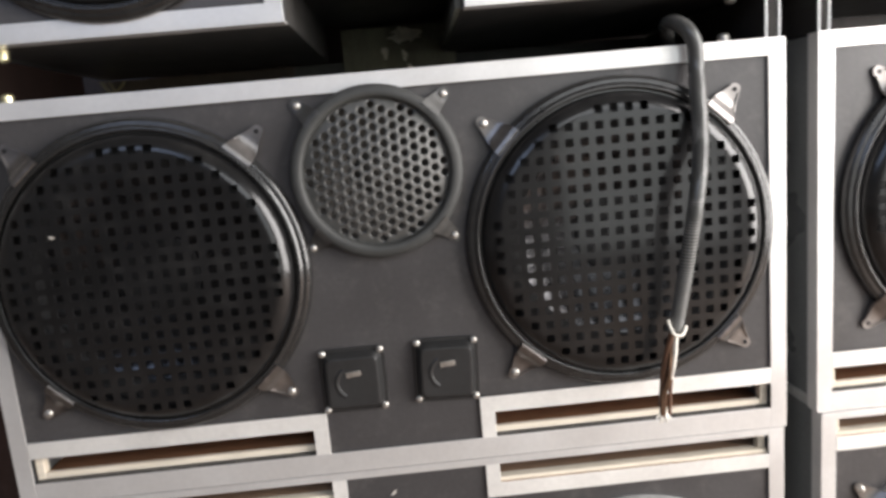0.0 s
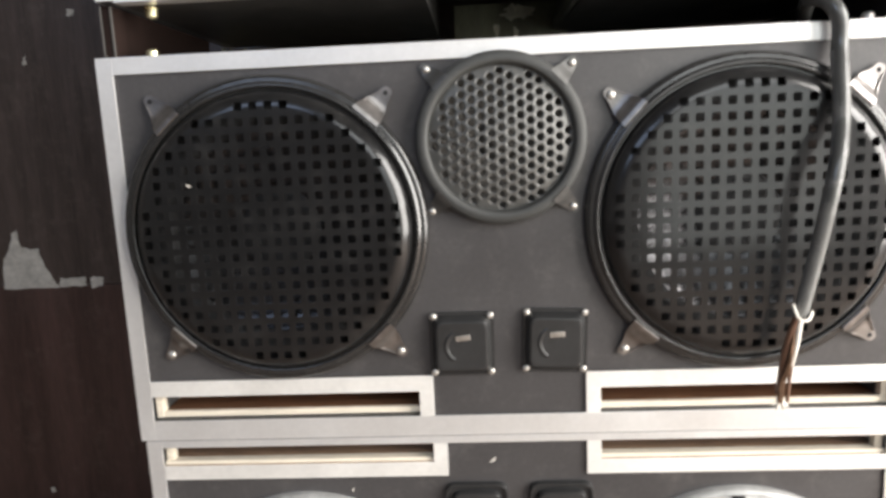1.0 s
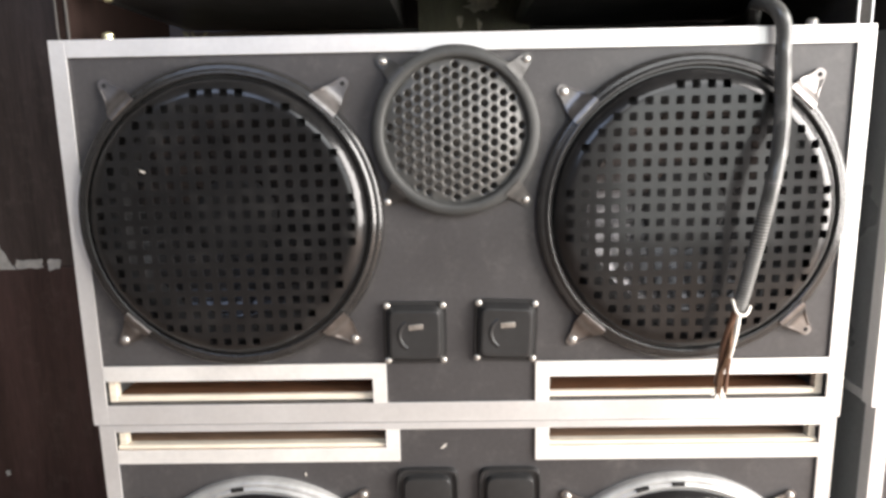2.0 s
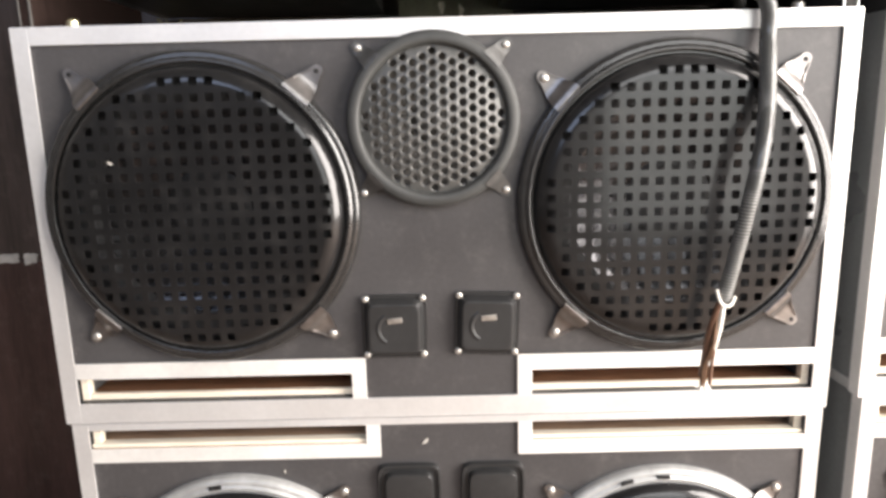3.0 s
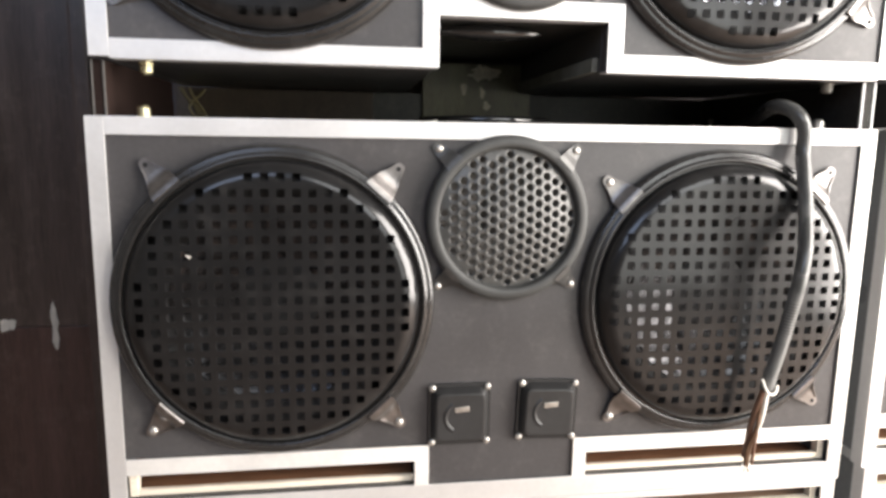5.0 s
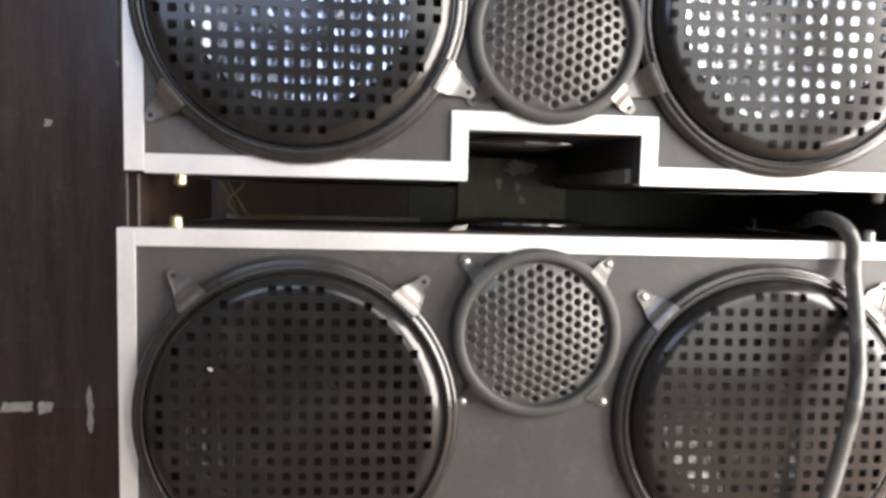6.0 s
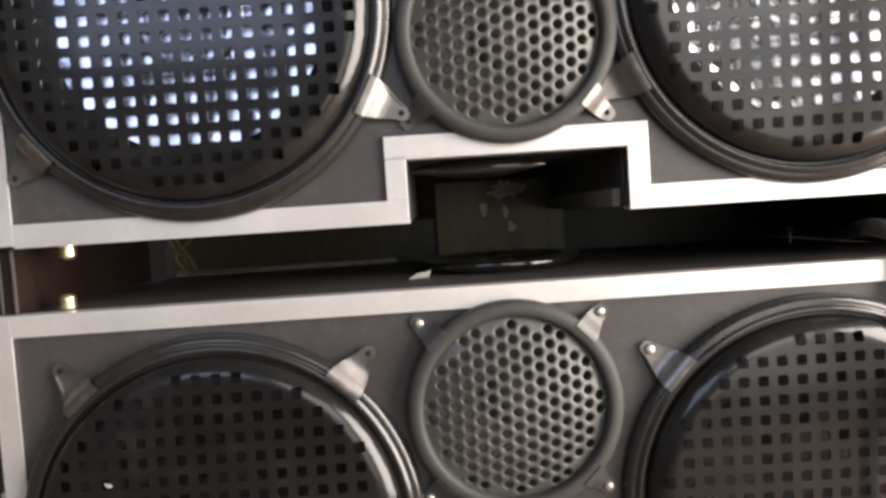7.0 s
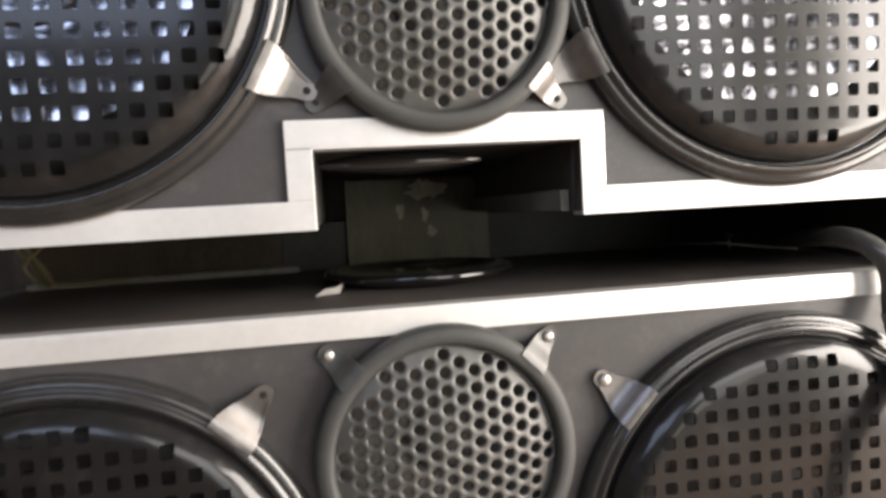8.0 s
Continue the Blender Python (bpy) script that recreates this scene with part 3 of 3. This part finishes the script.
def notched_cabinet(label, wide, high, notch, woofers, mid):
    """A two-woofer cabinet with a square notch in the middle of its lower edge. notch: left, right, height."""
    cab = new("speaker_cabinet")
    tagged(cab, label, "loudspeaker", "stacked loudspeakers")
    x, t = wide / 2, 0.0142
    n0, n1, nh = notch
    b = 0.012
    panels(cab, (("side_panel", (-x, -x + b, 0.0125, 0.30, 0, high)), ("side_panel", (x - b, x, 0.0125, 0.30, 0, high)),
                 ("top_panel", (-x + b, x - b, 0.0125, 0.30, high - b, high)), ("back_panel", (-x + b, x - b, 0.30 - b, 0.30, nh, high - b)),
                 ("bottom_panel", (-x + b, n0, 0.0125, 0.30, 0, b)), ("bottom_panel", (n1, x - b, 0.0125, 0.30, 0, b)),
                 ("back_panel", (-x + b, n0, 0.30 - b, 0.30, b, nh)), ("back_panel", (n1, x - b, 0.30 - b, 0.30, b, nh)),
                 ("notch_side", (n0 - b, n0, 0.0125, 0.30 - b, b, nh + b)), ("notch_side", (n1, n1 + b, 0.0125, 0.30 - b, b, nh + b)),
                 ("notch_roof", (n0, n1, 0.0125, 0.30 - b, nh, nh + b))))
    bm = bmesh.new()
    (lx, lz), (rx, rz) = woofers[0][:2], woofers[1][:2]
    holed_plate(bm, -x, n0 - 0.001, 0, high, lx, lz, 0.118, 0.0, 0.012)
    holed_plate(bm, n1 + 0.001, x, 0, high, rx, rz, 0.118, 0.0, 0.012)
    holed_plate(bm, n0 - 0.001, n1 + 0.001, nh, high, mid[0], mid[1], 0.0585, 0.0, 0.012)
    part("baffle", finish(bm), LAMINATE, cab, "charcoal laminate front board")
    for side, dims in (("left", (-x, -x + t, 0, high)), ("right", (x - t, x, 0, high)), ("top", (-x + t, x - t, high - t, high)),
                       ("bottom", (-x + t, n0, 0, t)), ("bottom", (n1, x - t, 0, t)), ("", (n0 - t, n0, t, nh)), ("", (n1, n1 + t, t, nh)), ("bottom", (n0 - t, n1 + t, nh, nh + t))):
        part("trim", angle_strip(*dims, side), ALUMINIUM, cab, "bright aluminium angle edging")
    for wx, wz, clips in woofers:
        woofer(cab, wx, wz, clips)
    midrange(cab, *mid)
    return cab


# ---- the setting ----
FLOOR = 0.018


def structure(name, bm, mat, label, category):
    return tagged(part(name, bm, mat), label, category, kind="structure")


structure("floor", box(-1.75, 1.80, -2.35, 0.42, FLOOR - 0.08, FLOOR), WARM_FLOOR, "unseen floor under the stack, tinted warm for its bounce", "floor")
structure("ceiling", box(-1.75, 1.80, -2.35, 0.42, 2.6, 2.68), PLASTER, "plain plastered ceiling", "ceiling")
structure("wall_west", box(-1.85, -1.75, -2.35, 0.42, FLOOR, 2.6), PLASTER, "plain plastered wall", "wall")
bm = box(1.70, 1.80, -2.35, -1.62, FLOOR, 2.6)
block(bm, 1.70, 1.80, -0.22, 0.42, FLOOR, 2.6)
block(bm, 1.70, 1.80, -1.62, -0.22, 2.06, 2.6)
structure("wall_east", bm, PLASTER, "plain plastered wall with a wide open doorway", "wall")
bm = box(-1.75, -1.55, -2.35, -2.25, FLOOR, 2.6)
block(bm, 1.55, 1.70, -2.35, -2.25, FLOOR, 2.6)
block(bm, -1.55, 0.58, -2.35, -2.25, FLOOR, 1.38)
block(bm, -1.55, 1.55, -2.35, -2.25, 2.22, 2.6)
structure("wall_south", bm, PLASTER, "plain plastered wall with a wide window and a side door opening", "wall")

# dark plywood wall behind the stack: an upper and a lower sheet, with an upright batten
WALL_Y = 0.38
bm = box(-1.75, -0.4985, WALL_Y, WALL_Y + 0.04, 0.4465, 2.6, 0.001)
block(bm, -0.4975, 1.70, WALL_Y + 0.002, WALL_Y + 0.04, 0.4465, 2.6, 0.001)
structure("wall_north", bm, WALL_WOOD, "dark brown varnished plywood wall, scratched and dusty", "wall")
bm = box(-1.75, -0.4985, WALL_Y + 0.001, WALL_Y + 0.04, FLOOR, 0.4455, 0.001)
block(bm, -0.4975, 1.70, WALL_Y + 0.003, WALL_Y + 0.04, FLOOR, 0.4455, 0.001)
structure("wall_north_lower", bm, WALL_WOOD_RED, "red-brown varnished plywood sheet below the joint", "wall")
structure("trim", box(-0.4965, -0.474, WALL_Y - 0.014, WALL_Y + 0.0015, FLOOR, 2.6, 0.004), WALL_WOOD, "dark varnished upright batten on the plywood wall", "batten")


def paint_chip(points, label):
    """A ragged flake of pale primer on the plywood."""
    ragged = []
    rnd = random.Random(len(points) * 7 + int(points[0][0] * -1000))
    for i, (x, z) in enumerate(points):
        x2, z2 = points[(i + 1) % len(points)]
        for k in range(4):
            ragged.append((x + (x2 - x) * k / 4 + rnd.uniform(-0.0016, 0.0016), z + (z2 - z) * k / 4 + rnd.uniform(-0.0016, 0.0016)))
    return tagged(part("paint_chip", prism(ragged, WALL_Y - 0.0006, WALL_Y + 0.0002), CHIP), label, "paint chip", "pale chips on the plywood")


paint_chip([(-0.750, 0.441), (-0.747, 0.485), (-0.735, 0.503), (-0.727, 0.528), (-0.718, 0.532), (-0.716, 0.505), (-0.690, 0.503), (-0.684, 0.482), (-0.674, 0.458), (-0.664, 0.443)], "large pale chip in the dark varnish")
paint_chip([(-0.662, 0.443), (-0.662, 0.457), (-0.622, 0.457), (-0.622, 0.444)], "narrow pale chip along the plywood joint")
paint_chip([(-0.614, 0.440), (-0.613, 0.457), (-0.594, 0.456), (-0.597, 0.444)], "small pale chip along the plywood joint")
paint_chip([(-0.548, 0.425), (-0.549, 0.470), (-0.544, 0.482), (-0.540, 0.462), (-0.541, 0.418), (-0.545, 0.411)], "upright pale scratch in the dark varnish")
paint_chip([(-0.673, 0.770), (-0.671, 0.782), (-0.667, 0.783), (-0.667, 0.772)], "tiny pale nick in the dark varnish")
paint_chip([(-0.598, 0.836), (-0.597, 0.844), (-0.588, 0.842), (-0.590, 0.835)], "tiny pale nick in the dark varnish")
paint_chip([(-0.503, 0.918), (-0.503, 0.926), (-0.499, 0.925), (-0.500, 0.918)], "tiny pale nick in the dark varnish")
paint_chip([(-0.724, 0.108), (-0.723, 0.116), (-0.717, 0.115), (-0.718, 0.108)], "tiny pale nick in the dark varnish")

# ---- the stack of loudspeakers ----
LOW, MID_Z, HIGH, GAP_Z = 0.018, 0.3712, 0.7682, 0.7202
middle = ported_cabinet("black two-woofer loudspeaker with bright aluminium edging, standing on another", 0.70, 0.349, 0.0178, 0.0418, 0.0568, (-0.0715, 0.067),
                        [(-0.2045, 0.1945, [(48, False), (-47, True), (226, True), (131, False)]), (0.2025, 0.1945, [(137, True), (48, False), (229, True), (-45, False)])],
                        (-0.0038, 0.2675), [(-0.0435, 0.0862), (0.0395, 0.0872, 2)])
middle.matrix_basis = pose(0, 0, MID_Z)
lower = ported_cabinet("black two-woofer loudspeaker turned upside down on the floor", 0.694, 0.349, 0.0055, 0.0240, 0.0380, (-0.0665, 0.0620),
                       [(-0.203, 0.189, [(48, True), (-47, True), (226, True), (131, True)]), (0.200, 0.189, [(137, True), (48, True), (229, True), (-45, True)])],
                       (0.0, 0.262), [(-0.0425, 0.0755), (0.0365, 0.0755)], "grey")
lower.matrix_basis = pose(0.001, 0.001, LOW + 0.349, 0, 180, 0)
upper = notched_cabinet("black two-woofer loudspeaker with a notched lower edge, raised on side boards", 0.703, 0.349, (-0.0745, 0.0735, 0.0425),
                        [(-0.2125, 0.1445, [(-28, False), (220, False), (48, False), (131, False)]), (0.1975, 0.1440, [(206, False), (-37, False), (137, False), (48, False)])],
                        (-0.004, 0.120, (36, 143, 219, 319), (219, 319)))
upper.matrix_basis = pose(0.008, 0, HIGH)
DX, DZ = 0.7400, 0.0030
right_middle = ported_cabinet("black two-woofer loudspeaker in the neighbouring stack", 0.70, 0.349, 0.0178, 0.0418, 0.0568, (-0.0655, 0.067),
                              [(-0.1950, 0.1945, [(131, False), (226, False), (48, False), (-47, False)]), (0.2025, 0.1945, [(137, True), (48, False), (229, True), (-45, False)])],
                              (0.0, 0.2675), [(-0.0400, 0.0865), (0.0395, 0.0865)])
right_middle.matrix_basis = pose(DX, 0.013, MID_Z + DZ)
# strip of light along the side's foot, added as a pale piece
part("lit_foot_strip", box(-0.3518, -0.3502, 0.0135, 0.300, 0.0, 0.0105, 0.0004), GREY_METAL, right_middle, "pale strip standing in for the lit foot of the side")
for rim, places in zip([c for c in lower.children if c.name.startswith("woofer")], ((0.036, 0.002), (0.018,))):
    for dx in places:
        part("slot", box(-0.006, 0.006, -0.0122, -0.0106, -0.1310, -0.1270, 0.0006), HOLE, rim, "dark slot in the rim", pose(0, 0, 0, 0, math.degrees(-dx / 0.129), 0))
copy_thing(lower, pose(DX + 0.0010, 0.012, LOW + 0.349 + DZ, 0, 180, 0))
copy_thing(upper, pose(DX + 0.004, 0.013, HIGH + DZ))
tagged(part("plank", box(DX - 0.36, DX + 0.36, 0.0, 0.30, FLOOR, LOW + DZ, 0.002), RAW_WOOD), "raw plywood plank on the floor under the stack", "plank")


# ---- what stands in the gap between the cabinets ----
def spacer(x0, x1, z0, z1, y0=0.006, y1=0.30):
    """A thin board on edge, its front corners rubbed bare and pale."""
    s = tagged(part("spacer_board", box(x0, x1, y0, y1, z0, z1, 0.0006), SPACER if x0 > 0 else DARK_BLOCK), "thin black board with pale rubbed edges holding the cabinets apart" if x0 > 0 else "thin dark brown board on edge holding the cabinets apart", "board", "spacer boards")
    for e in (x0, x1):
        part("rubbed_edge", box(e - 0.0008, e + 0.0008, y0 - 0.0008, y0 + 0.0012, z0 + 0.0005, z1 - 0.0005, 0.0003), FILM if x0 > 0 else RUBBED, s, "pale rubbed edge" if x0 > 0 else "grey rubbed edge")


TOP = GAP_Z + 0.0016
for ox, oz, oy in ((0, 0, 0), (DX, DZ, 0.013)):
    spacer(-0.346 + ox, -0.337 + ox, TOP + oz, HIGH + oz - 0.0016, 0.006 + oy, 0.225 + oy)
    spacer(0.3395 + ox, 0.3510 + ox, TOP + oz, HIGH + oz - 0.0016, 0.006 + oy)


def stud(x, y, z, down, mat, name, label):
    s = part(name, turned([(0, 0.0102), (0.0036, 0.0098), (0.0054, 0.0078), (0.0054, 0.0012), (0.0066, 0.0010), (0.0066, 0.0)], 14), mat)
    s.matrix_basis = pose(x, y, z, 90 if down else -90, 0, 0)
    return tagged(s, label, "screw", "screws in the gap")


stud(-0.314, 0.028, TOP, False, BRASS, "brass_screw", "brass screw head standing on the cabinet top")
stud(-0.309, 0.024, HIGH - 0.0016, True, BRASS, "brass_screw", "brass screw head under the raised cabinet")
stud(0.313, 0.029, TOP, False, SCREW, "steel_screw", "bright screw head standing on the cabinet top")
stud(0.321, 0.032, HIGH - 0.0016, True, SCREW, "steel_screw", "bright screw head under the raised cabinet")

tagged(part("brown_board", box(-0.352, -0.1105, 0.3020, 0.3080, GAP_Z, HIGH - 0.0018, 0.0006), BROWN_BOARD), "dusty brown board closing the gap behind the cabinets", "board")
tagged(part("black_board", box(-0.1100, 0.3510, 0.3015, 0.3075, GAP_Z, HIGH - 0.0018, 0.0006), BLACK_BOARD), "long glossy black board closing the gap behind the cabinets", "board")
tagged(part("black_board", box(-0.047, 0.094, 0.2945, 0.3005, GAP_Z, 0.8045, 0.0008), OLIVE_BOARD), "dark olive dusty board standing behind the cabinets", "board")
tagged(part("cleat", box(0.0755, 0.0812, 0.018, 0.285, 0.7690, 0.7815, 0.0008), GREY_CLEAT), "grey wooden cleat inside the notch", "cleat")
rnd = random.Random(5)
smear = [(0.033 + (0.019 + rnd.uniform(-0.007, 0.006)) * math.cos(a), 0.793 + (0.010 + rnd.uniform(-0.004, 0.003)) * math.sin(a)) for a in (2 * math.pi * i / 28 for i in range(28))]
tagged(part("dust_smear", prism(smear, 0.2938, 0.2947), DUST), "pale dust smear on the black board", "dust")

dish = part("shallow_dish", finish(turned([(0, 0.004), (0.050, 0.004), (0.062, 0.009), (0.067, 0.0105), (0.0695, 0.0108), (0.0715, 0.0099), (0.0726, 0.0082), (0.0724, 0.0064), (0.066, 0.003), (0.055, 0.0), (0, 0.0)], 64), 40), GLOSS_DISH)
dish.matrix_basis = pose(0.004, 0.150, GAP_Z, -90, 0, 0)
tagged(dish, "shallow glossy black plastic dish on the cabinet top", "dish")
tagged(part("paper_scrap", prism([(-0.074, 0.0), (-0.067, 0.0045), (-0.060, 0.0052), (-0.055, 0.0070), (-0.057, 0.001)], 0.088, 0.093), CHIP, None, "", pose(0, 0, GAP_Z)), "small crumpled scrap of white paper", "paper scrap")
for points in ([(-0.344, 0.284, 0.7655), (-0.338, 0.284, 0.757), (-0.327, 0.284, 0.745), (-0.320, 0.284, 0.7245), (-0.300, 0.283, 0.7240), (-0.245, 0.280, 0.7240)],
               [(-0.340, 0.281, 0.7655), (-0.334, 0.281, 0.750), (-0.322, 0.281, 0.742), (-0.314, 0.281, 0.7245), (-0.311, 0.276, 0.7240)],
               [(-0.331, 0.278, 0.7650), (-0.326, 0.278, 0.752), (-0.316, 0.278, 0.740), (-0.309, 0.278, 0.7245), (-0.306, 0.272, 0.7240)],
               [(-0.312, 0.278, 0.7640), (-0.318, 0.278, 0.756), (-0.330, 0.278, 0.748), (-0.333, 0.278, 0.738), (-0.320, 0.278, 0.7245)]):
    tagged(tube(points, 0.0015, "loose_wire", OLIVE_WIRE), "thin olive-yellow loose wire hanging in the gap", "wire", "loose wires")
tagged(part("ledge", box(-0.336, -0.095, 0.2870, 0.3010, GAP_Z, 0.7258, 0.0006), GREY_CLEAT), "thin bare wooden ledge at the foot of the back board", "ledge")
pin = part("steel_screw", turned([(0, 0.0170), (0.0024, 0.0164), (0.0034, 0.0145), (0.0030, 0.0125), (0.0008, 0.0118), (0.0008, 0.0)], 12), SCREW)
pin.matrix_basis = pose(0.297, 0.200, GAP_Z, -90, 0, 0)
tagged(pin, "bright screw standing loose in the gap", "screw", "screws in the gap")
# a glossy rounded bar under the notch's roof
bar = bmesh.new()
rows = []
for i in range(17):
    k = -1.0 + i / 8.0
    r = 0.0074 * (1.0 - 0.80 * k * k)
    rows.append([bar.verts.new((-0.0155 + 0.049 * k, 0.042 + 1.5 * r * math.cos(a), 0.8035 + r * math.sin(a))) for a in (2 * math.pi * q / 20 for q in range(20))])
for a, b in zip(rows, rows[1:]):
    for q in range(20):
        bar.faces.new((a[q], a[(q + 1) % 20], b[(q + 1) % 20], b[q]))
bar.faces.new(rows[0][::-1]), bar.faces.new(rows[-1])
tagged(part("rounded_bar", finish(bar, 50), GLOSS_DISH), "glossy black rounded bar under the roof of the notch", "bar")
for k, (x, z, w, h) in enumerate(((0.006, 0.772, 0.0035, 0.010), (0.030, 0.768, 0.0030, 0.008), (0.036, 0.752, 0.0045, 0.005))):
    drip = [(x + w * (1 + 0.35 * math.sin(3 * a + k)) * math.cos(a), z + h * (1 + 0.3 * math.cos(2 * a + k)) * math.sin(a)) for a in (2 * math.pi * q / 18 for q in range(18))]
    tagged(part("dust_smear", prism(drip, 0.2939, 0.2946), DUST), "small pale dust smear on the olive board", "dust")


# ---- the hanging cable ----
cable = new("cable")
cable.matrix_basis = pose(0.236, -0.034, 0.484)
tagged(cable, "thick grey rubber cable with a stripped end hanging over the loudspeaker", "cable")


def hung(points, radius, name, mat, label="", taper=1.0):
    base = Vector((0.236, -0.034, 0.484))
    return tube([Vector(p) - base for p in points], radius, name, mat, cable, label=label, taper=taper)


hung([(0.338, 0.285, 0.7292), (0.332, 0.220, 0.7292), (0.314, 0.150, 0.7310), (0.293, 0.100, 0.7350), (0.2745, 0.060, 0.7395), (0.2615, 0.030, 0.7420), (0.2570, 0.012, 0.7428), (0.2600, -0.003, 0.7395), (0.2655, -0.0105, 0.7315), (0.2700, -0.0125, 0.7190), (0.2698, -0.0120, 0.700), (0.2665, -0.0215, 0.680), (0.2642, -0.030, 0.658), (0.2610, -0.038, 0.637), (0.2545, -0.050, 0.617), (0.2490, -0.055, 0.595), (0.2450, -0.054, 0.570), (0.2405, -0.051, 0.540), (0.2375, -0.048, 0.515), (0.2320, -0.045, 0.486)], 0.0066, "sheath", RUBBER, taper=0.86)
hung([(0.2310, -0.045, 0.488), (0.2260, -0.044, 0.470), (0.2220, -0.042, 0.450), (0.2225, -0.040, 0.436), (0.2200, -0.040, 0.419)], 0.0029, "brown_core", BROWN_WIRE, "brown insulated core")
hung([(0.2330, -0.046, 0.488), (0.2312, -0.047, 0.470), (0.2292, -0.046, 0.454), (0.2284, -0.044, 0.444)], 0.0021, "pale_core", PALE_WIRE, "pale insulated core", taper=0.6)
hung([(0.2300, -0.043, 0.470), (0.2285, -0.044, 0.448), (0.2268, -0.043, 0.430), (0.2262, -0.043, 0.412)], 0.0016, "brown_core", BROWN_WIRE, "brown insulated core")
for dx, dy, dz in ((-0.0075, -0.002, -0.006), (-0.0050, -0.004, -0.010), (-0.0020, -0.002, -0.011), (0.0015, -0.004, -0.010), (0.0050, -0.002, -0.008), (0.0030, 0.0005, -0.012)):
    hung([(0.2212, -0.0425, 0.4165), (0.2212 + dx * 0.5, -0.0425 + dy * 0.6, 0.4165 + dz * 0.6), (0.2212 + dx, -0.0425 + dy, 0.4165 + dz)], 0.0013, "frayed_end", PALE_WIRE, "pale frayed end", taper=0.6)
hung([(0.2315, -0.043, 0.488), (0.2280, -0.047, 0.462), (0.2230, -0.046, 0.440), (0.2190, -0.044, 0.430), (0.2190, -0.044, 0.412)], 0.0017, "copper_strand", COPPER, "bare twisted copper strand")
hung([(0.2310, -0.044, 0.488), (0.2265, -0.047, 0.466), (0.2250, -0.047, 0.440), (0.2210, -0.045, 0.432), (0.2210, -0.044, 0.410)], 0.0014, "copper_strand", COPPER, "bare twisted copper strand")
hung([(0.2255, -0.048, 0.497), (0.2250, -0.054, 0.491), (0.2285, -0.055, 0.485), (0.2360, -0.055, 0.485), (0.2400, -0.049, 0.491)], 0.0013, "cut_sheath_edge", PALE_WIRE, "pale cut edge of the sheath")
# a helix of fine ribs round the hanging sheath
spine = [Vector(p) for p in ((0.2691, -0.0132, 0.697), (0.2668, -0.0212, 0.680), (0.2642, -0.0299, 0.658), (0.2605, -0.0382, 0.637), (0.2547, -0.0490, 0.617), (0.2493, -0.0540, 0.595), (0.2450, -0.0538, 0.570), (0.2408, -0.0510, 0.540), (0.2370, -0.0480, 0.515), (0.2325, -0.0452, 0.488))]
helix = []
for i in range(8 * 100 + 1):
    k = i / 800 * (len(spine) - 1)
    j = min(int(k), len(spine) - 2)
    c = spine[j].lerp(spine[j + 1], k - j)
    a = math.pi / 4 * i
    helix.append(c + Vector((math.cos(a), math.sin(a), 0.0)) * (0.0067 - 0.0008 * i / 800))
hung(helix, 0.0007, "spiral_wrap", SPIRAL, "fine grey spiral wrap round the sheath")

# ---- small marks ----
for parent, x, z, y, turn, size in ((middle, -0.2720, 0.2388, -0.0222, 25, 0.0024), (lower, 0.0200, 0.0240, -0.0006, 140, 0.0036), (lower, 0.1540, 0.0520, -0.0006, 80, 0.0018)):
    ragged = [(size * math.cos(b) * (1.0 + 0.3 * math.sin(3 * b)), 0.4 * size * math.sin(b) * (1.0 + 0.3 * math.cos(5 * b))) for b in (math.pi / 6 * i for i in range(12))]
    part("paint_fleck", prism(ragged, -0.0004, 0.0004), CHIP, parent, "tiny white fleck of paint", pose(x, y, z, 0, turn, 0))
